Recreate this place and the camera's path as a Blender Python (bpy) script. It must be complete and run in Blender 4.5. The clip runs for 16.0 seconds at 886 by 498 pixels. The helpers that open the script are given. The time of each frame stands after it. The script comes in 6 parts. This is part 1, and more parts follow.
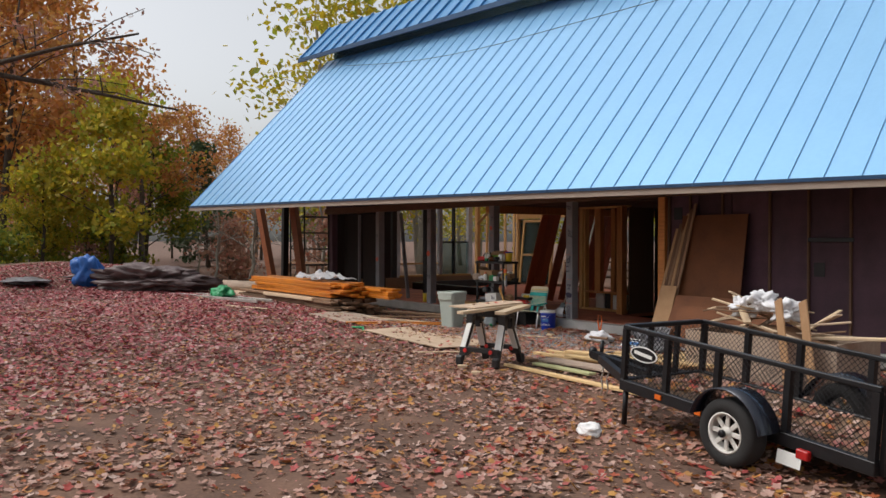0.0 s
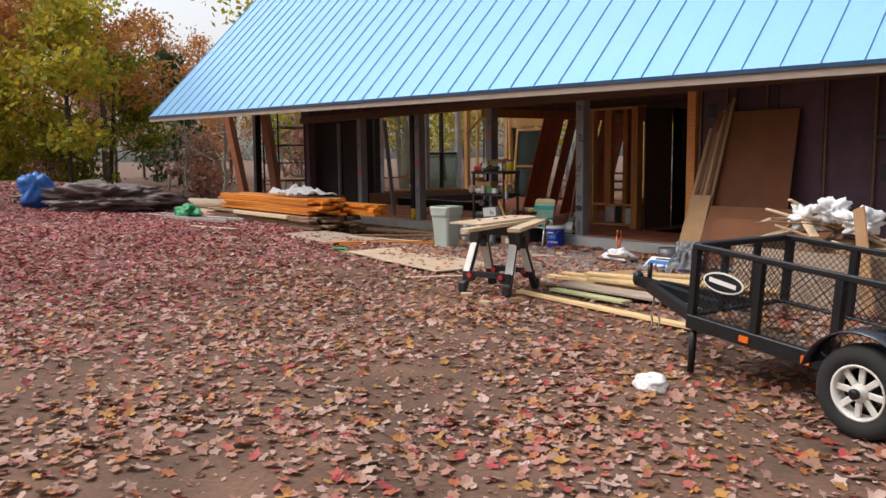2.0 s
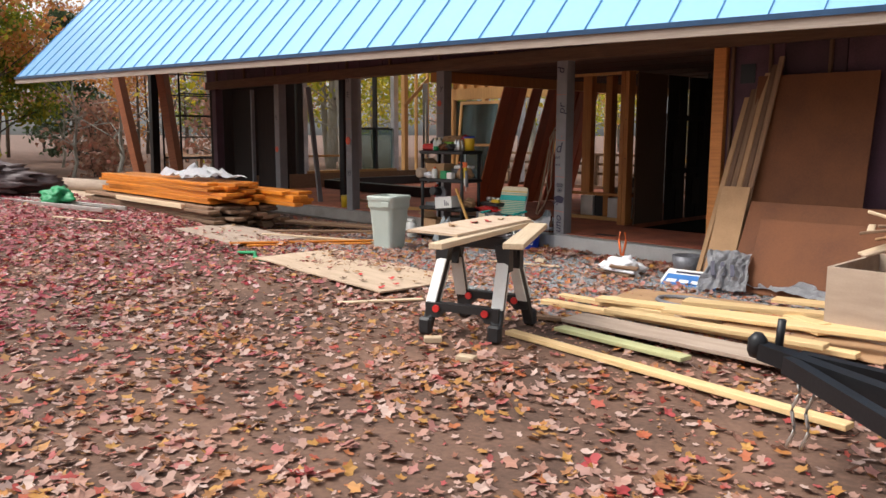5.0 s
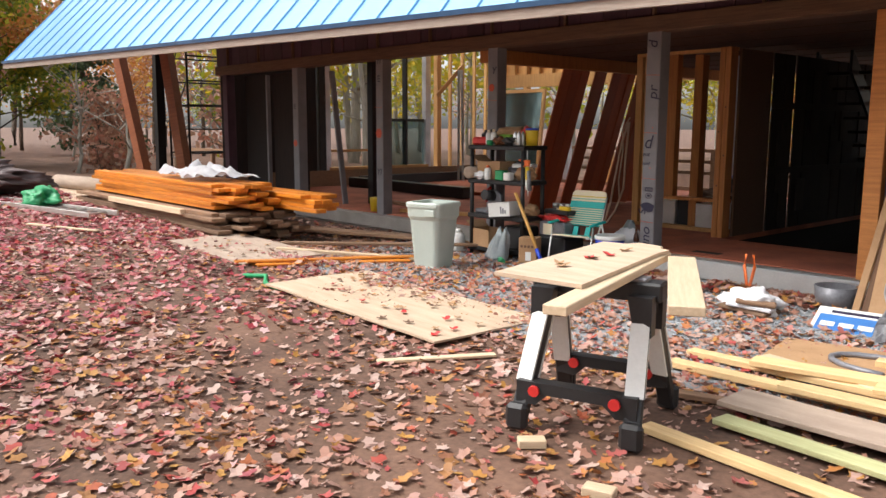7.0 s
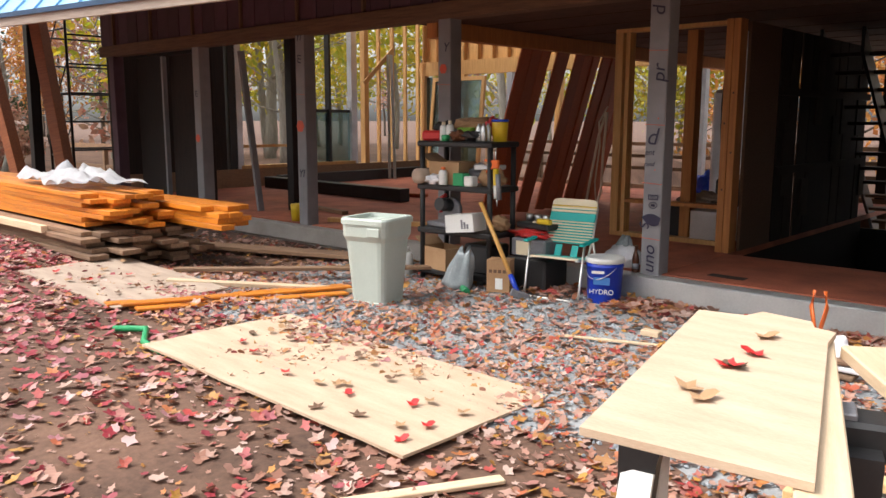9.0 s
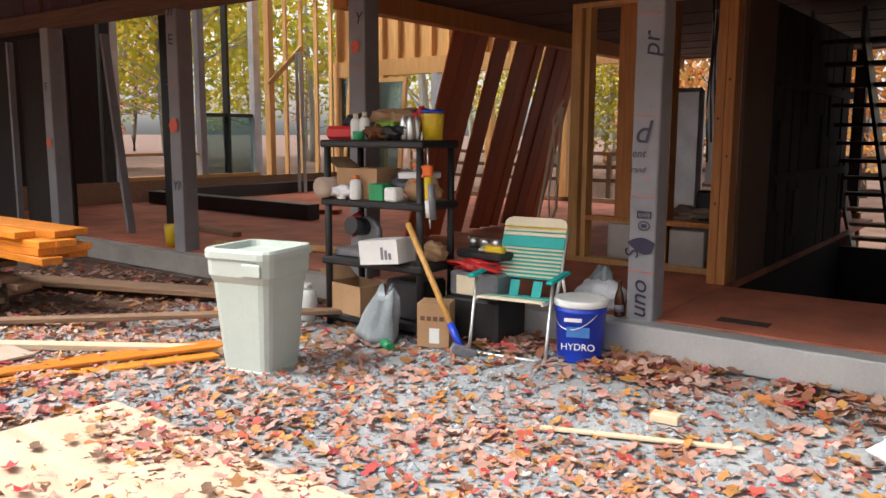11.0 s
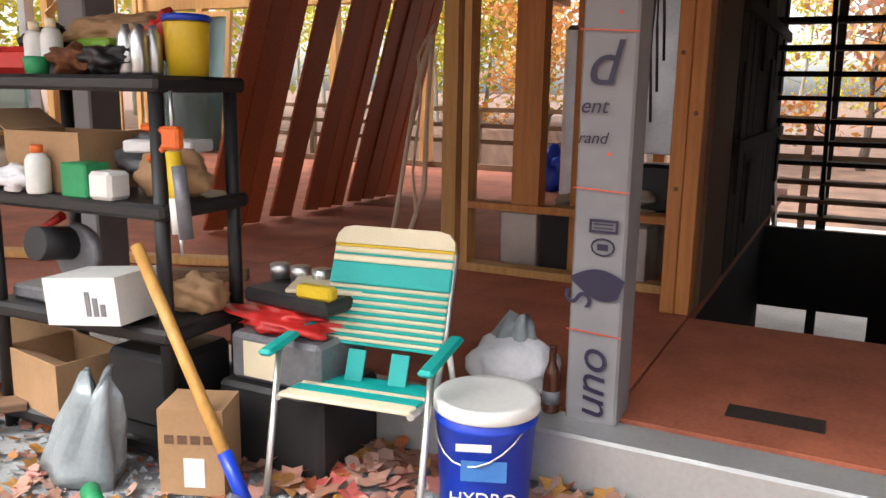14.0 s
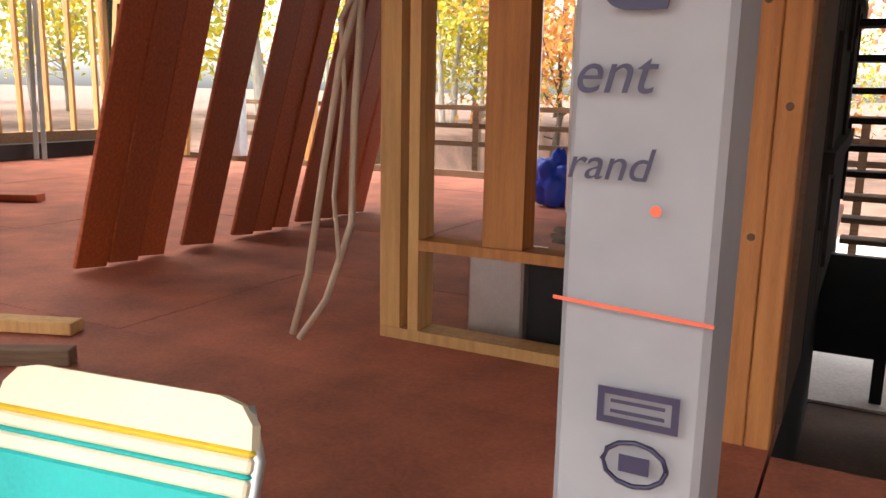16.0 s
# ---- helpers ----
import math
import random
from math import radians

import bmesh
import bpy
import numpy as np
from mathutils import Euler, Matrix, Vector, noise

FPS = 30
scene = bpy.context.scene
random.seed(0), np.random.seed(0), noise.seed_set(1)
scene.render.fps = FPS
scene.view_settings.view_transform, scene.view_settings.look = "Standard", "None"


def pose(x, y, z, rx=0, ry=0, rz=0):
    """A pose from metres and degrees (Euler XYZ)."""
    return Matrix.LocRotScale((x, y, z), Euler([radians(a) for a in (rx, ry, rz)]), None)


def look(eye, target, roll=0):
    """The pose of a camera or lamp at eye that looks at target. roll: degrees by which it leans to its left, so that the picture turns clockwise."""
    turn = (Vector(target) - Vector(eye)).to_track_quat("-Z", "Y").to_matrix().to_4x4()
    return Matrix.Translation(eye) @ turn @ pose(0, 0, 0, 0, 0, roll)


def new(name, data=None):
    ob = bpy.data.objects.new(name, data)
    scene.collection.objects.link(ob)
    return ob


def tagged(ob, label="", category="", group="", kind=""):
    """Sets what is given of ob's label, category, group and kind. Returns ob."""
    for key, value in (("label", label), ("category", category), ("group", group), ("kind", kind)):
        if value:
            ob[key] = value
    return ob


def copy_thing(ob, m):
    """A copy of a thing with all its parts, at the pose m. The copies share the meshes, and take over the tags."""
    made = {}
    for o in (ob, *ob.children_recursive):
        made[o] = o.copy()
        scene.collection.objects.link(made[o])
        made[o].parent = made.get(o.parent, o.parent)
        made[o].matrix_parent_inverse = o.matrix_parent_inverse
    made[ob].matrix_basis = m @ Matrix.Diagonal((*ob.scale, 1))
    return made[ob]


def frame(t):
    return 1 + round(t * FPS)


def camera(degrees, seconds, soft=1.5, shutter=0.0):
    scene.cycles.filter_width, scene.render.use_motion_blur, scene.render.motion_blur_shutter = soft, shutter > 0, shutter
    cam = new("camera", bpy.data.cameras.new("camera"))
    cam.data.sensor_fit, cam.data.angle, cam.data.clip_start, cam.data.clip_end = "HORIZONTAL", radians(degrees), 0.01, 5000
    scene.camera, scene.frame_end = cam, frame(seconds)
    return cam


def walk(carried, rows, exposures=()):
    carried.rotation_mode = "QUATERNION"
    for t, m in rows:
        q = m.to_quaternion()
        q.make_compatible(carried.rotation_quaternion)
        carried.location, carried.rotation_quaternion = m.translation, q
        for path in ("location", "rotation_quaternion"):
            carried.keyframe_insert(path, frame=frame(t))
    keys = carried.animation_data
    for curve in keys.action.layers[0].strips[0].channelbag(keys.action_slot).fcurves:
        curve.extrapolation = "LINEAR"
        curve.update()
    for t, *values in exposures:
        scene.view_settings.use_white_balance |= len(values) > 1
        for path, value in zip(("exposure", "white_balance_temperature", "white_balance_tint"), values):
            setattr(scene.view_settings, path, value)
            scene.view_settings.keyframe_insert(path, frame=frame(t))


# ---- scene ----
cam = camera(57.8, 16.0)
PATH = [
    (0, (10.844, -10.944, 1.7), (9.233, -9.758, 1.679), 0.1),
    (0.5, (10.619, -10.842, 1.702), (9.016, -9.646, 1.711), -0.5),
    (1, (10.174, -10.638, 1.633), (8.574, -9.443, 1.51), -0.7),
    (1.5, (9.638, -10.223, 1.573), (8.045, -9.033, 1.356), -0.9),
    (2, (9.224, -9.995, 1.548), (7.651, -8.781, 1.32), -0.7),
    (2.5, (8.812, -9.761, 1.565), (7.271, -8.506, 1.338), -0.5),
    (3, (8.407, -9.521, 1.573), (6.901, -8.225, 1.347), -0.3),
    (3.5, (7.987, -9.231, 1.553), (6.514, -7.899, 1.31), -0.3),
    (6, (5.779, -7.708, 1.501), (4.329, -6.363, 1.208), 0.2),
    (6.5, (5.35, -7.471, 1.507), (3.888, -6.138, 1.213), 0.4),
    (7, (4.816, -7.102, 1.48), (3.336, -5.79, 1.181), 0.2),
    (7.5, (4.383, -6.758, 1.474), (2.905, -5.447, 1.161), -0.3),
    (8, (3.939, -6.452, 1.466), (2.497, -5.105, 1.142), -0.1),
    (8.5, (3.556, -6.174, 1.469), (2.162, -4.779, 1.139), -0.4),
    (9, (3.16, -5.917, 1.47), (1.821, -4.467, 1.153), 0.1),
    (11.3, (1.652, -4.293, 1.313), (0.522, -2.669, 1.029), 0.5),
    (11.5, (1.476, -4.168, 1.334), (0.397, -2.509, 1.043), 1.0),
    (12, (1.362, -3.814, 1.337), (0.325, -2.13, 1.043), 1.9),
    (12.5, (1.25, -3.498, 1.346), (0.247, -1.79, 1.064), 2.7),
    (13, (1.029, -3.122, 1.294), (0.057, -1.401, 0.988), 2.6),
    (13.5, (0.852, -2.725, 1.246), (-0.091, -1.001, 0.873), 1.7),
    (14, (0.666, -2.38, 1.25), (-0.218, -0.628, 0.866), 1.0),
    (14.5, (0.518, -2.032, 1.269), (-0.349, -0.267, 0.908), -0.3),
    (15, (0.401, -1.627, 1.255), (-0.483, 0.14, 0.942), 0.2),
    (15.5, (0.271, -1.225, 1.227), (-0.648, 0.518, 0.885), 0.8),
    (16, (0.21, -0.841, 1.194), (-0.704, 0.896, 0.81), 1.1),
]
walk(cam, [(t, look(eye, target, roll)) for t, eye, target, roll in PATH], exposures=((0, 0.3), (0.5, 0.25), (1.0, 0.15), (1.5, 0.55), (3.5, 0.72), (6, 1.15), (9, 1.35), (11.5, 1.65), (13, 1.92), (14, 2.2), (15, 2.7), (16, 2.85)))

# ---- light ----
SUN_EL, SUN_AZ = radians(54), radians(218)
world = bpy.data.worlds.new("overcast_sky")
scene.world = world
world.use_nodes = True
wt = world.node_tree
sky = wt.nodes.new("ShaderNodeTexSky")
sky.sky_type, sky.sun_disc, sky.sun_elevation, sky.sun_rotation = "NISHITA", False, SUN_EL, SUN_AZ
sky.air_density, sky.dust_density, sky.ozone_density = 1.0, 4.0, 1.0
grey = wt.nodes.new("ShaderNodeHueSaturation")
grey.inputs["Saturation"].default_value = 0.22
wt.links.new(sky.outputs[0], grey.inputs["Color"])
wt.links.new(grey.outputs[0], wt.nodes["Background"].inputs[0])
wt.nodes["Background"].inputs[1].default_value = 0.15
sun = new("sun", bpy.data.lights.new("sun", "SUN"))
sun.data.energy, sun.data.angle, sun.data.color = 0.9, radians(20), (1, 0.96, 0.9)
sun.matrix_world = look((-7, -9, 16), (0, 0, 0))

# ---- materials ----


def mat(name, a, b=None, rough=0.7, metal=0.0, scale=6.0, stretch=(1, 1, 1), bump=0.15, vary=0.0, fine=60.0, island=False, coat=0.0):
    """Two colours mixed by noise at two scales, with fine relief; vary: change from piece to piece."""
    m = bpy.data.materials.new(name)
    m.use_nodes = True
    n, l = m.node_tree.nodes, m.node_tree.links
    bsdf = n["Principled BSDF"]
    b = b or tuple(c * 0.7 for c in a)
    tc, mp = n.new("ShaderNodeTexCoord"), n.new("ShaderNodeMapping")
    mp.inputs["Scale"].default_value = stretch
    l.new(tc.outputs["Object"], mp.inputs[0])
    big, small = n.new("ShaderNodeTexNoise"), n.new("ShaderNodeTexNoise")
    for tex, sc in ((big, scale), (small, fine)):
        tex.inputs["Scale"].default_value, tex.inputs["Detail"].default_value = sc, 5
        l.new(mp.outputs[0], tex.inputs["Vector"])
    add = n.new("ShaderNodeMath")
    add.operation = "MULTIPLY_ADD"
    l.new(small.outputs[0], add.inputs[0])
    add.inputs[1].default_value = 0.5
    l.new(big.outputs[0], add.inputs[2])
    ramp = n.new("ShaderNodeValToRGB")
    ramp.color_ramp.elements[0].position, ramp.color_ramp.elements[1].position = 0.5, 1.0
    ramp.color_ramp.elements[0].color, ramp.color_ramp.elements[1].color = (*b, 1), (*a, 1)
    l.new(add.outputs[0], ramp.inputs[0])
    out = ramp.outputs[0]
    if vary:
        hsv = n.new("ShaderNodeHueSaturation")
        src = n.new("ShaderNodeNewGeometry") if island else n.new("ShaderNodeObjectInfo")
        rng = n.new("ShaderNodeMapRange")
        rng.inputs["To Min"].default_value, rng.inputs["To Max"].default_value = 1 - vary, 1 + vary
        l.new(src.outputs["Random Per Island" if island else "Random"], rng.inputs["Value"])
        l.new(rng.outputs[0], hsv.inputs["Value"])
        l.new(out, hsv.inputs["Color"])
        out = hsv.outputs[0]
    l.new(out, bsdf.inputs["Base Color"])
    bsdf.inputs["Roughness"].default_value, bsdf.inputs["Metallic"].default_value = rough, metal
    bsdf.inputs["Coat Weight"].default_value = coat
    bp = n.new("ShaderNodeBump")
    bp.inputs["Strength"].default_value, bp.inputs["Distance"].default_value = bump, 0.01
    l.new(add.outputs[0], bp.inputs["Height"])
    l.new(bp.outputs[0], bsdf.inputs["Normal"])
    return m


def leaf_mat(name, stops, rough=0.6, glow=0.25):
    """Leaves whose colour changes from leaf to leaf, a little light passing through."""
    m = bpy.data.materials.new(name)
    m.use_nodes = True
    n, l = m.node_tree.nodes, m.node_tree.links
    bsdf = n["Principled BSDF"]
    geo, ramp = n.new("ShaderNodeNewGeometry"), n.new("ShaderNodeValToRGB")
    ramp.color_ramp.interpolation = "LINEAR"
    els = ramp.color_ramp.elements
    els[0].position, els[0].color = 0.0, (*stops[0], 1)
    els[1].position, els[1].color = 1.0, (*stops[-1], 1)
    for i, c in enumerate(stops[1:-1]):
        els.new((i + 1) / (len(stops) - 1)).color = (*c, 1)
    l.new(geo.outputs["Random Per Island"], ramp.inputs[0])
    tex, mix = n.new("ShaderNodeTexNoise"), n.new("ShaderNodeMix")
    tex.inputs["Scale"].default_value = 40
    mix.data_type, mix.blend_type = "RGBA", "MULTIPLY"
    mix.inputs[0].default_value = 0.5
    l.new(ramp.outputs[0], mix.inputs[6])
    l.new(tex.outputs[0], mix.inputs[7])
    l.new(mix.outputs[2], bsdf.inputs["Base Color"])
    bsdf.inputs["Roughness"].default_value = rough
    tr, sh = n.new("ShaderNodeBsdfTranslucent"), n.new("ShaderNodeMixShader")
    l.new(mix.outputs[2], tr.inputs[0])
    sh.inputs[0].default_value = glow
    l.new(bsdf.outputs[0], sh.inputs[1])
    l.new(tr.outputs[0], sh.inputs[2])
    l.new(sh.outputs[0], n["Material Output"].inputs[0])
    return m


def glass_mat(name, tint=(0.9, 0.95, 0.95), rough=0.02):
    m = bpy.data.materials.new(name)
    m.use_nodes = True
    n, l = m.node_tree.nodes, m.node_tree.links
    tr, gl, sh, fr = n.new("ShaderNodeBsdfTransparent"), n.new("ShaderNodeBsdfGlossy"), n.new("ShaderNodeMixShader"), n.new("ShaderNodeFresnel")
    tr.inputs[0].default_value = (*tint, 1)
    gl.inputs["Roughness"].default_value = rough
    l.new(fr.outputs[0], sh.inputs[0])
    l.new(tr.outputs[0], sh.inputs[1])
    l.new(gl.outputs[0], sh.inputs[2])
    l.new(sh.outputs[0], n["Material Output"].inputs[0])
    return m


GRAIN_X, GRAIN_Z = (0.6, 9, 9), (9, 9, 0.6)
M = dict(
    dirt=mat("dirt", (0.20, 0.108, 0.07), (0.06, 0.032, 0.021), 0.95, scale=1.3, fine=28, bump=1.0),
    gravel=mat("gravel", (0.36, 0.37, 0.37), (0.17, 0.18, 0.19), 0.9, scale=2, fine=50, bump=0.9),
    # Bright daylight behind the house is put into this pale colour.
    paleground=mat("pale_overlit_ground", (0.6, 0.56, 0.52), (0.38, 0.33, 0.29), 0.95, scale=1.5, fine=30, bump=0.6),
    stone=mat("crushed_stone", (0.34, 0.36, 0.38), (0.17, 0.185, 0.2), 0.85, vary=0.35, island=True, fine=30),
    roof=mat("blue_standing_seam_metal", (0.26, 0.51, 0.78), (0.23, 0.47, 0.74), 0.28, 0.35, scale=1.5, bump=0.02, fine=12),
    roofdark=mat("dark_blue_trim", (0.03, 0.08, 0.17), None, 0.4, 0.3),
    fascia=mat("pale_fascia", (0.40, 0.32, 0.26), (0.27, 0.21, 0.17), 0.7, stretch=GRAIN_X),
    # Deep porch shade is put into this OSB colour.
    soffit=mat("soffit_osb_in_shade", (0.085, 0.038, 0.022), (0.04, 0.02, 0.012), 0.85, scale=9),
    wrap=mat("purple_brown_sheathing", (0.095, 0.043, 0.064), (0.05, 0.024, 0.034), 0.75, scale=3, vary=0.25),
    beam=mat("weathered_beam", (0.17, 0.09, 0.05), (0.09, 0.048, 0.028), 0.8, stretch=GRAIN_X),
    stud=mat("fir_stud", (0.60, 0.25, 0.068), (0.4, 0.145, 0.04), 0.65, stretch=GRAIN_Z, vary=0.15, scale=4),
    studpale=mat("pale_spruce_stud", (0.66, 0.38, 0.14), (0.48, 0.25, 0.08), 0.65, stretch=GRAIN_Z, vary=0.15, scale=4),
    wrapgrey=mat("grey_post_wrap", (0.26, 0.25, 0.262), (0.19, 0.182, 0.192), 0.6, scale=2, bump=0.1, fine=9),
    ink=mat("dark_ink", (0.018, 0.013, 0.045), (0.014, 0.01, 0.035), 0.5),
    inkred=mat("red_orange_ink", (0.75, 0.1, 0.04), None, 0.5),
    deck=mat("red_brown_subfloor", (0.52, 0.155, 0.082), (0.24, 0.068, 0.038), 0.75, scale=2.6, fine=70, bump=0.3, vary=0.1),
    flash=mat("galvanised_flashing", (0.62, 0.63, 0.62), (0.48, 0.49, 0.49), 0.38, 0.55, scale=3, bump=0.08),
    tin=mat("sheet_metal_duct", (0.7, 0.7, 0.69), (0.55, 0.55, 0.54), 0.3, 0.9, scale=5, bump=0.1),
    foil=mat("foil_insulation", (0.6, 0.62, 0.66), (0.4, 0.42, 0.46), 0.35, 0.6, scale=4, bump=0.4),
    concrete=mat("concrete", (0.36, 0.33, 0.3), (0.24, 0.22, 0.2), 0.9, scale=4, bump=0.5),
    black=mat("black_steel", (0.018, 0.018, 0.02), (0.01, 0.01, 0.012), 0.4, 0.3),
    blackplastic=mat("black_plastic", (0.02, 0.019, 0.02), (0.012, 0.012, 0.013), 0.5),
    # Near black: shade of the enclosed interior is put into the board colour.
    darkboard=mat("board_darkened_for_shade", (0.026, 0.015, 0.011), (0.011, 0.007, 0.006), 0.9, stretch=GRAIN_Z, vary=0.4),
    redplank=mat("red_stained_siding", (0.50, 0.10, 0.02), (0.28, 0.05, 0.012), 0.55, stretch=GRAIN_Z, vary=0.22),
    orangeboard=mat("orange_stained_board", (0.68, 0.235, 0.018), (0.44, 0.125, 0.012), 0.45, stretch=GRAIN_X, vary=0.2),
    orangepost=mat("orange_brown_post", (0.36, 0.11, 0.035), (0.22, 0.06, 0.02), 0.6, stretch=GRAIN_Z),
    oldboard=mat("weathered_lumber", (0.27, 0.16, 0.09), (0.14, 0.08, 0.05), 0.85, stretch=GRAIN_X, vary=0.3),
    pine=mat("fresh_pine", (0.66, 0.51, 0.345), (0.52, 0.38, 0.24), 0.6, stretch=GRAIN_X, vary=0.14),
    ply=mat("plywood", (0.58, 0.44, 0.315), (0.43, 0.305, 0.205), 0.7, stretch=(1, 5, 5), scale=2.5, vary=0.08),
    yellowpine=mat("yellow_pine", (0.72, 0.52, 0.27), (0.56, 0.37, 0.17), 0.6, stretch=GRAIN_X, vary=0.12),
    greenpine=mat("green_treated_pine", (0.50, 0.50, 0.26), (0.38, 0.37, 0.18), 0.7, stretch=GRAIN_X),
    plyold=mat("greyed_plywood", (0.44, 0.34, 0.26), (0.3, 0.22, 0.17), 0.8, stretch=(1, 5, 5), scale=2.5),
    brownsheet=mat("brown_hardboard", (0.17, 0.058, 0.018), (0.11, 0.036, 0.012), 0.8, scale=2.5),
    cardboard=mat("cardboard", (0.42, 0.25, 0.13), (0.33, 0.19, 0.095), 0.85, scale=5),
    white=mat("white_plastic", (0.78, 0.78, 0.75), (0.66, 0.66, 0.63), 0.45, scale=5),
    cloth=mat("white_cloth", (0.78, 0.77, 0.78), (0.6, 0.6, 0.63), 0.9, scale=7, bump=0.5),
    can=mat("pale_green_grey_plastic", (0.45, 0.50, 0.45), (0.38, 0.43, 0.385), 0.5, scale=3, bump=0.08),
    blue=mat("blue_plastic", (0.01, 0.05, 0.5), (0.008, 0.04, 0.42), 0.35),
    teal=mat("teal_webbing", (0.0, 0.42, 0.38), (0.0, 0.33, 0.3), 0.55, fine=120),
    cream=mat("cream_webbing", (0.78, 0.68, 0.48), (0.68, 0.58, 0.4), 0.6, fine=120),
    yellow=mat("yellow_plastic", (0.72, 0.5, 0.02), (0.6, 0.4, 0.02), 0.45),
    green=mat("green_plastic", (0.02, 0.3, 0.11), (0.015, 0.22, 0.08), 0.45),
    lime=mat("lime_green_pack", (0.25, 0.5, 0.05), None, 0.5),
    red=mat("red_plastic", (0.6, 0.03, 0.025), (0.48, 0.02, 0.02), 0.4),
    orange=mat("orange_plastic", (0.8, 0.17, 0.03), (0.65, 0.12, 0.02), 0.4),
    handle=mat("ash_handle", (0.66, 0.36, 0.1), (0.5, 0.25, 0.06), 0.5, stretch=GRAIN_Z),
    alu=mat("aluminium_tube", (0.68, 0.66, 0.62), (0.55, 0.53, 0.5), 0.35, 0.8),
    bagplastic=mat("grey_plastic_bag", (0.31, 0.35, 0.365), (0.21, 0.24, 0.255), 0.3, scale=9, bump=0.5),
    silver=mat("silver_grey_wrap", (0.24, 0.24, 0.26), (0.13, 0.13, 0.145), 0.4, 0.2, bump=0.4),
    housewrap=mat("grey_house_wrap", (0.40, 0.40, 0.42), (0.27, 0.27, 0.29), 0.5, scale=4, bump=0.2),
    tarp=mat("brown_tarp", (0.14, 0.095, 0.09), (0.08, 0.055, 0.055), 0.5, scale=3, bump=0.6),
    bluetarp=mat("blue_tarp", (0.02, 0.13, 0.45), None, 0.5),
    rubber=mat("tyre_rubber", (0.022, 0.021, 0.021), (0.014, 0.013, 0.013), 0.85),
    rim=mat("white_wheel", (0.72, 0.7, 0.66), (0.5, 0.47, 0.42), 0.4, scale=9),
    navy=mat("dark_navy_fender", (0.012, 0.016, 0.03), None, 0.25, 0.2, coat=0.5),
    tail=mat("orange_reflector", (0.85, 0.17, 0.02), None, 0.25),
    redlight=mat("red_lens", (0.5, 0.02, 0.02), None, 0.25),
    brown=mat("brown_glass", (0.07, 0.02, 0.008), None, 0.12),
    rope=mat("white_rope", (0.66, 0.5, 0.36), (0.5, 0.36, 0.26), 0.9, fine=150),
    bark=mat("grey_brown_bark", (0.13, 0.10, 0.075), (0.05, 0.038, 0.03), 0.95, stretch=(6, 6, 1), scale=3, bump=1.0, vary=0.3),
    palebark=mat("pale_bark", (0.34, 0.32, 0.27), (0.2, 0.18, 0.15), 0.95, stretch=(6, 6, 1), scale=3, bump=0.6),
    glass=glass_mat("clear_glass"),
    hazy=glass_mat("hazy_greenish_sheet", (0.5, 0.62, 0.62), 0.15),
    paper=mat("crumpled_paper", (0.85, 0.84, 0.82), (0.7, 0.7, 0.7), 0.8, bump=0.3),
    printblue=mat("blue_print", (0.05, 0.2, 0.5), (0.04, 0.14, 0.4), 0.45),
    fleaf=leaf_mat("fallen_leaf", [(0.48, 0.05, 0.05), (0.58, 0.36, 0.29), (0.52, 0.25, 0.17), (0.45, 0.22, 0.15), (0.70, 0.50, 0.42), (0.30, 0.11, 0.06), (0.6, 0.3, 0.06), (0.48, 0.06, 0.05)], glow=0.1),
    fleafred=leaf_mat("red_fallen_leaf", [(0.45, 0.03, 0.045), (0.36, 0.05, 0.07), (0.5, 0.13, 0.13), (0.42, 0.09, 0.12), (0.72, 0.48, 0.45), (0.58, 0.05, 0.04)], glow=0.1),
    lyellow=leaf_mat("yellow_leaf", [(0.75, 0.52, 0.03), (0.66, 0.55, 0.05), (0.36, 0.44, 0.04), (0.8, 0.6, 0.08)], glow=0.5),
    lgreen=leaf_mat("green_leaf", [(0.14, 0.24, 0.04), (0.22, 0.3, 0.04), (0.42, 0.42, 0.04), (0.6, 0.5, 0.04)], glow=0.5),
    lorange=leaf_mat("orange_leaf", [(0.72, 0.29, 0.06), (0.66, 0.25, 0.08), (0.76, 0.44, 0.1), (0.55, 0.23, 0.1)], glow=0.5),
    lrusset=leaf_mat("russet_leaf", [(0.52, 0.26, 0.18), (0.46, 0.25, 0.18), (0.58, 0.36, 0.24), (0.55, 0.2, 0.14)], glow=0.5),
    lpine=leaf_mat("pine_needle", [(0.06, 0.11, 0.05), (0.09, 0.14, 0.06), (0.11, 0.15, 0.07)], glow=0.3),
)

# ---- builders ----


def bm_box(bm, size, m=Matrix(), bevel=0.0):
    x, y, z = (s / 2 for s in size)
    v = [bm.verts.new(m @ Vector(p)) for p in ((-x, -y, -z), (x, -y, -z), (x, y, -z), (-x, y, -z), (-x, -y, z), (x, -y, z), (x, y, z), (-x, y, z))]
    f = [bm.faces.new([v[i] for i in q]) for q in ((3, 2, 1, 0), (4, 5, 6, 7), (0, 1, 5, 4), (1, 2, 6, 5), (2, 3, 7, 6), (3, 0, 4, 7))]
    if bevel:
        bmesh.ops.bevel(bm, geom=list({e for a in f for e in a.edges}), offset=bevel, segments=1, affect="EDGES")
    return bm


def box(size, m=Matrix(), bevel=0.0):
    return bm_box(bmesh.new(), size, m, bevel)


def span(lo, hi, bevel=0.0):
    """A box from corner to corner."""
    return box([b - a for a, b in zip(lo, hi)], Matrix.Translation([(a + b) / 2 for a, b in zip(lo, hi)]), bevel)


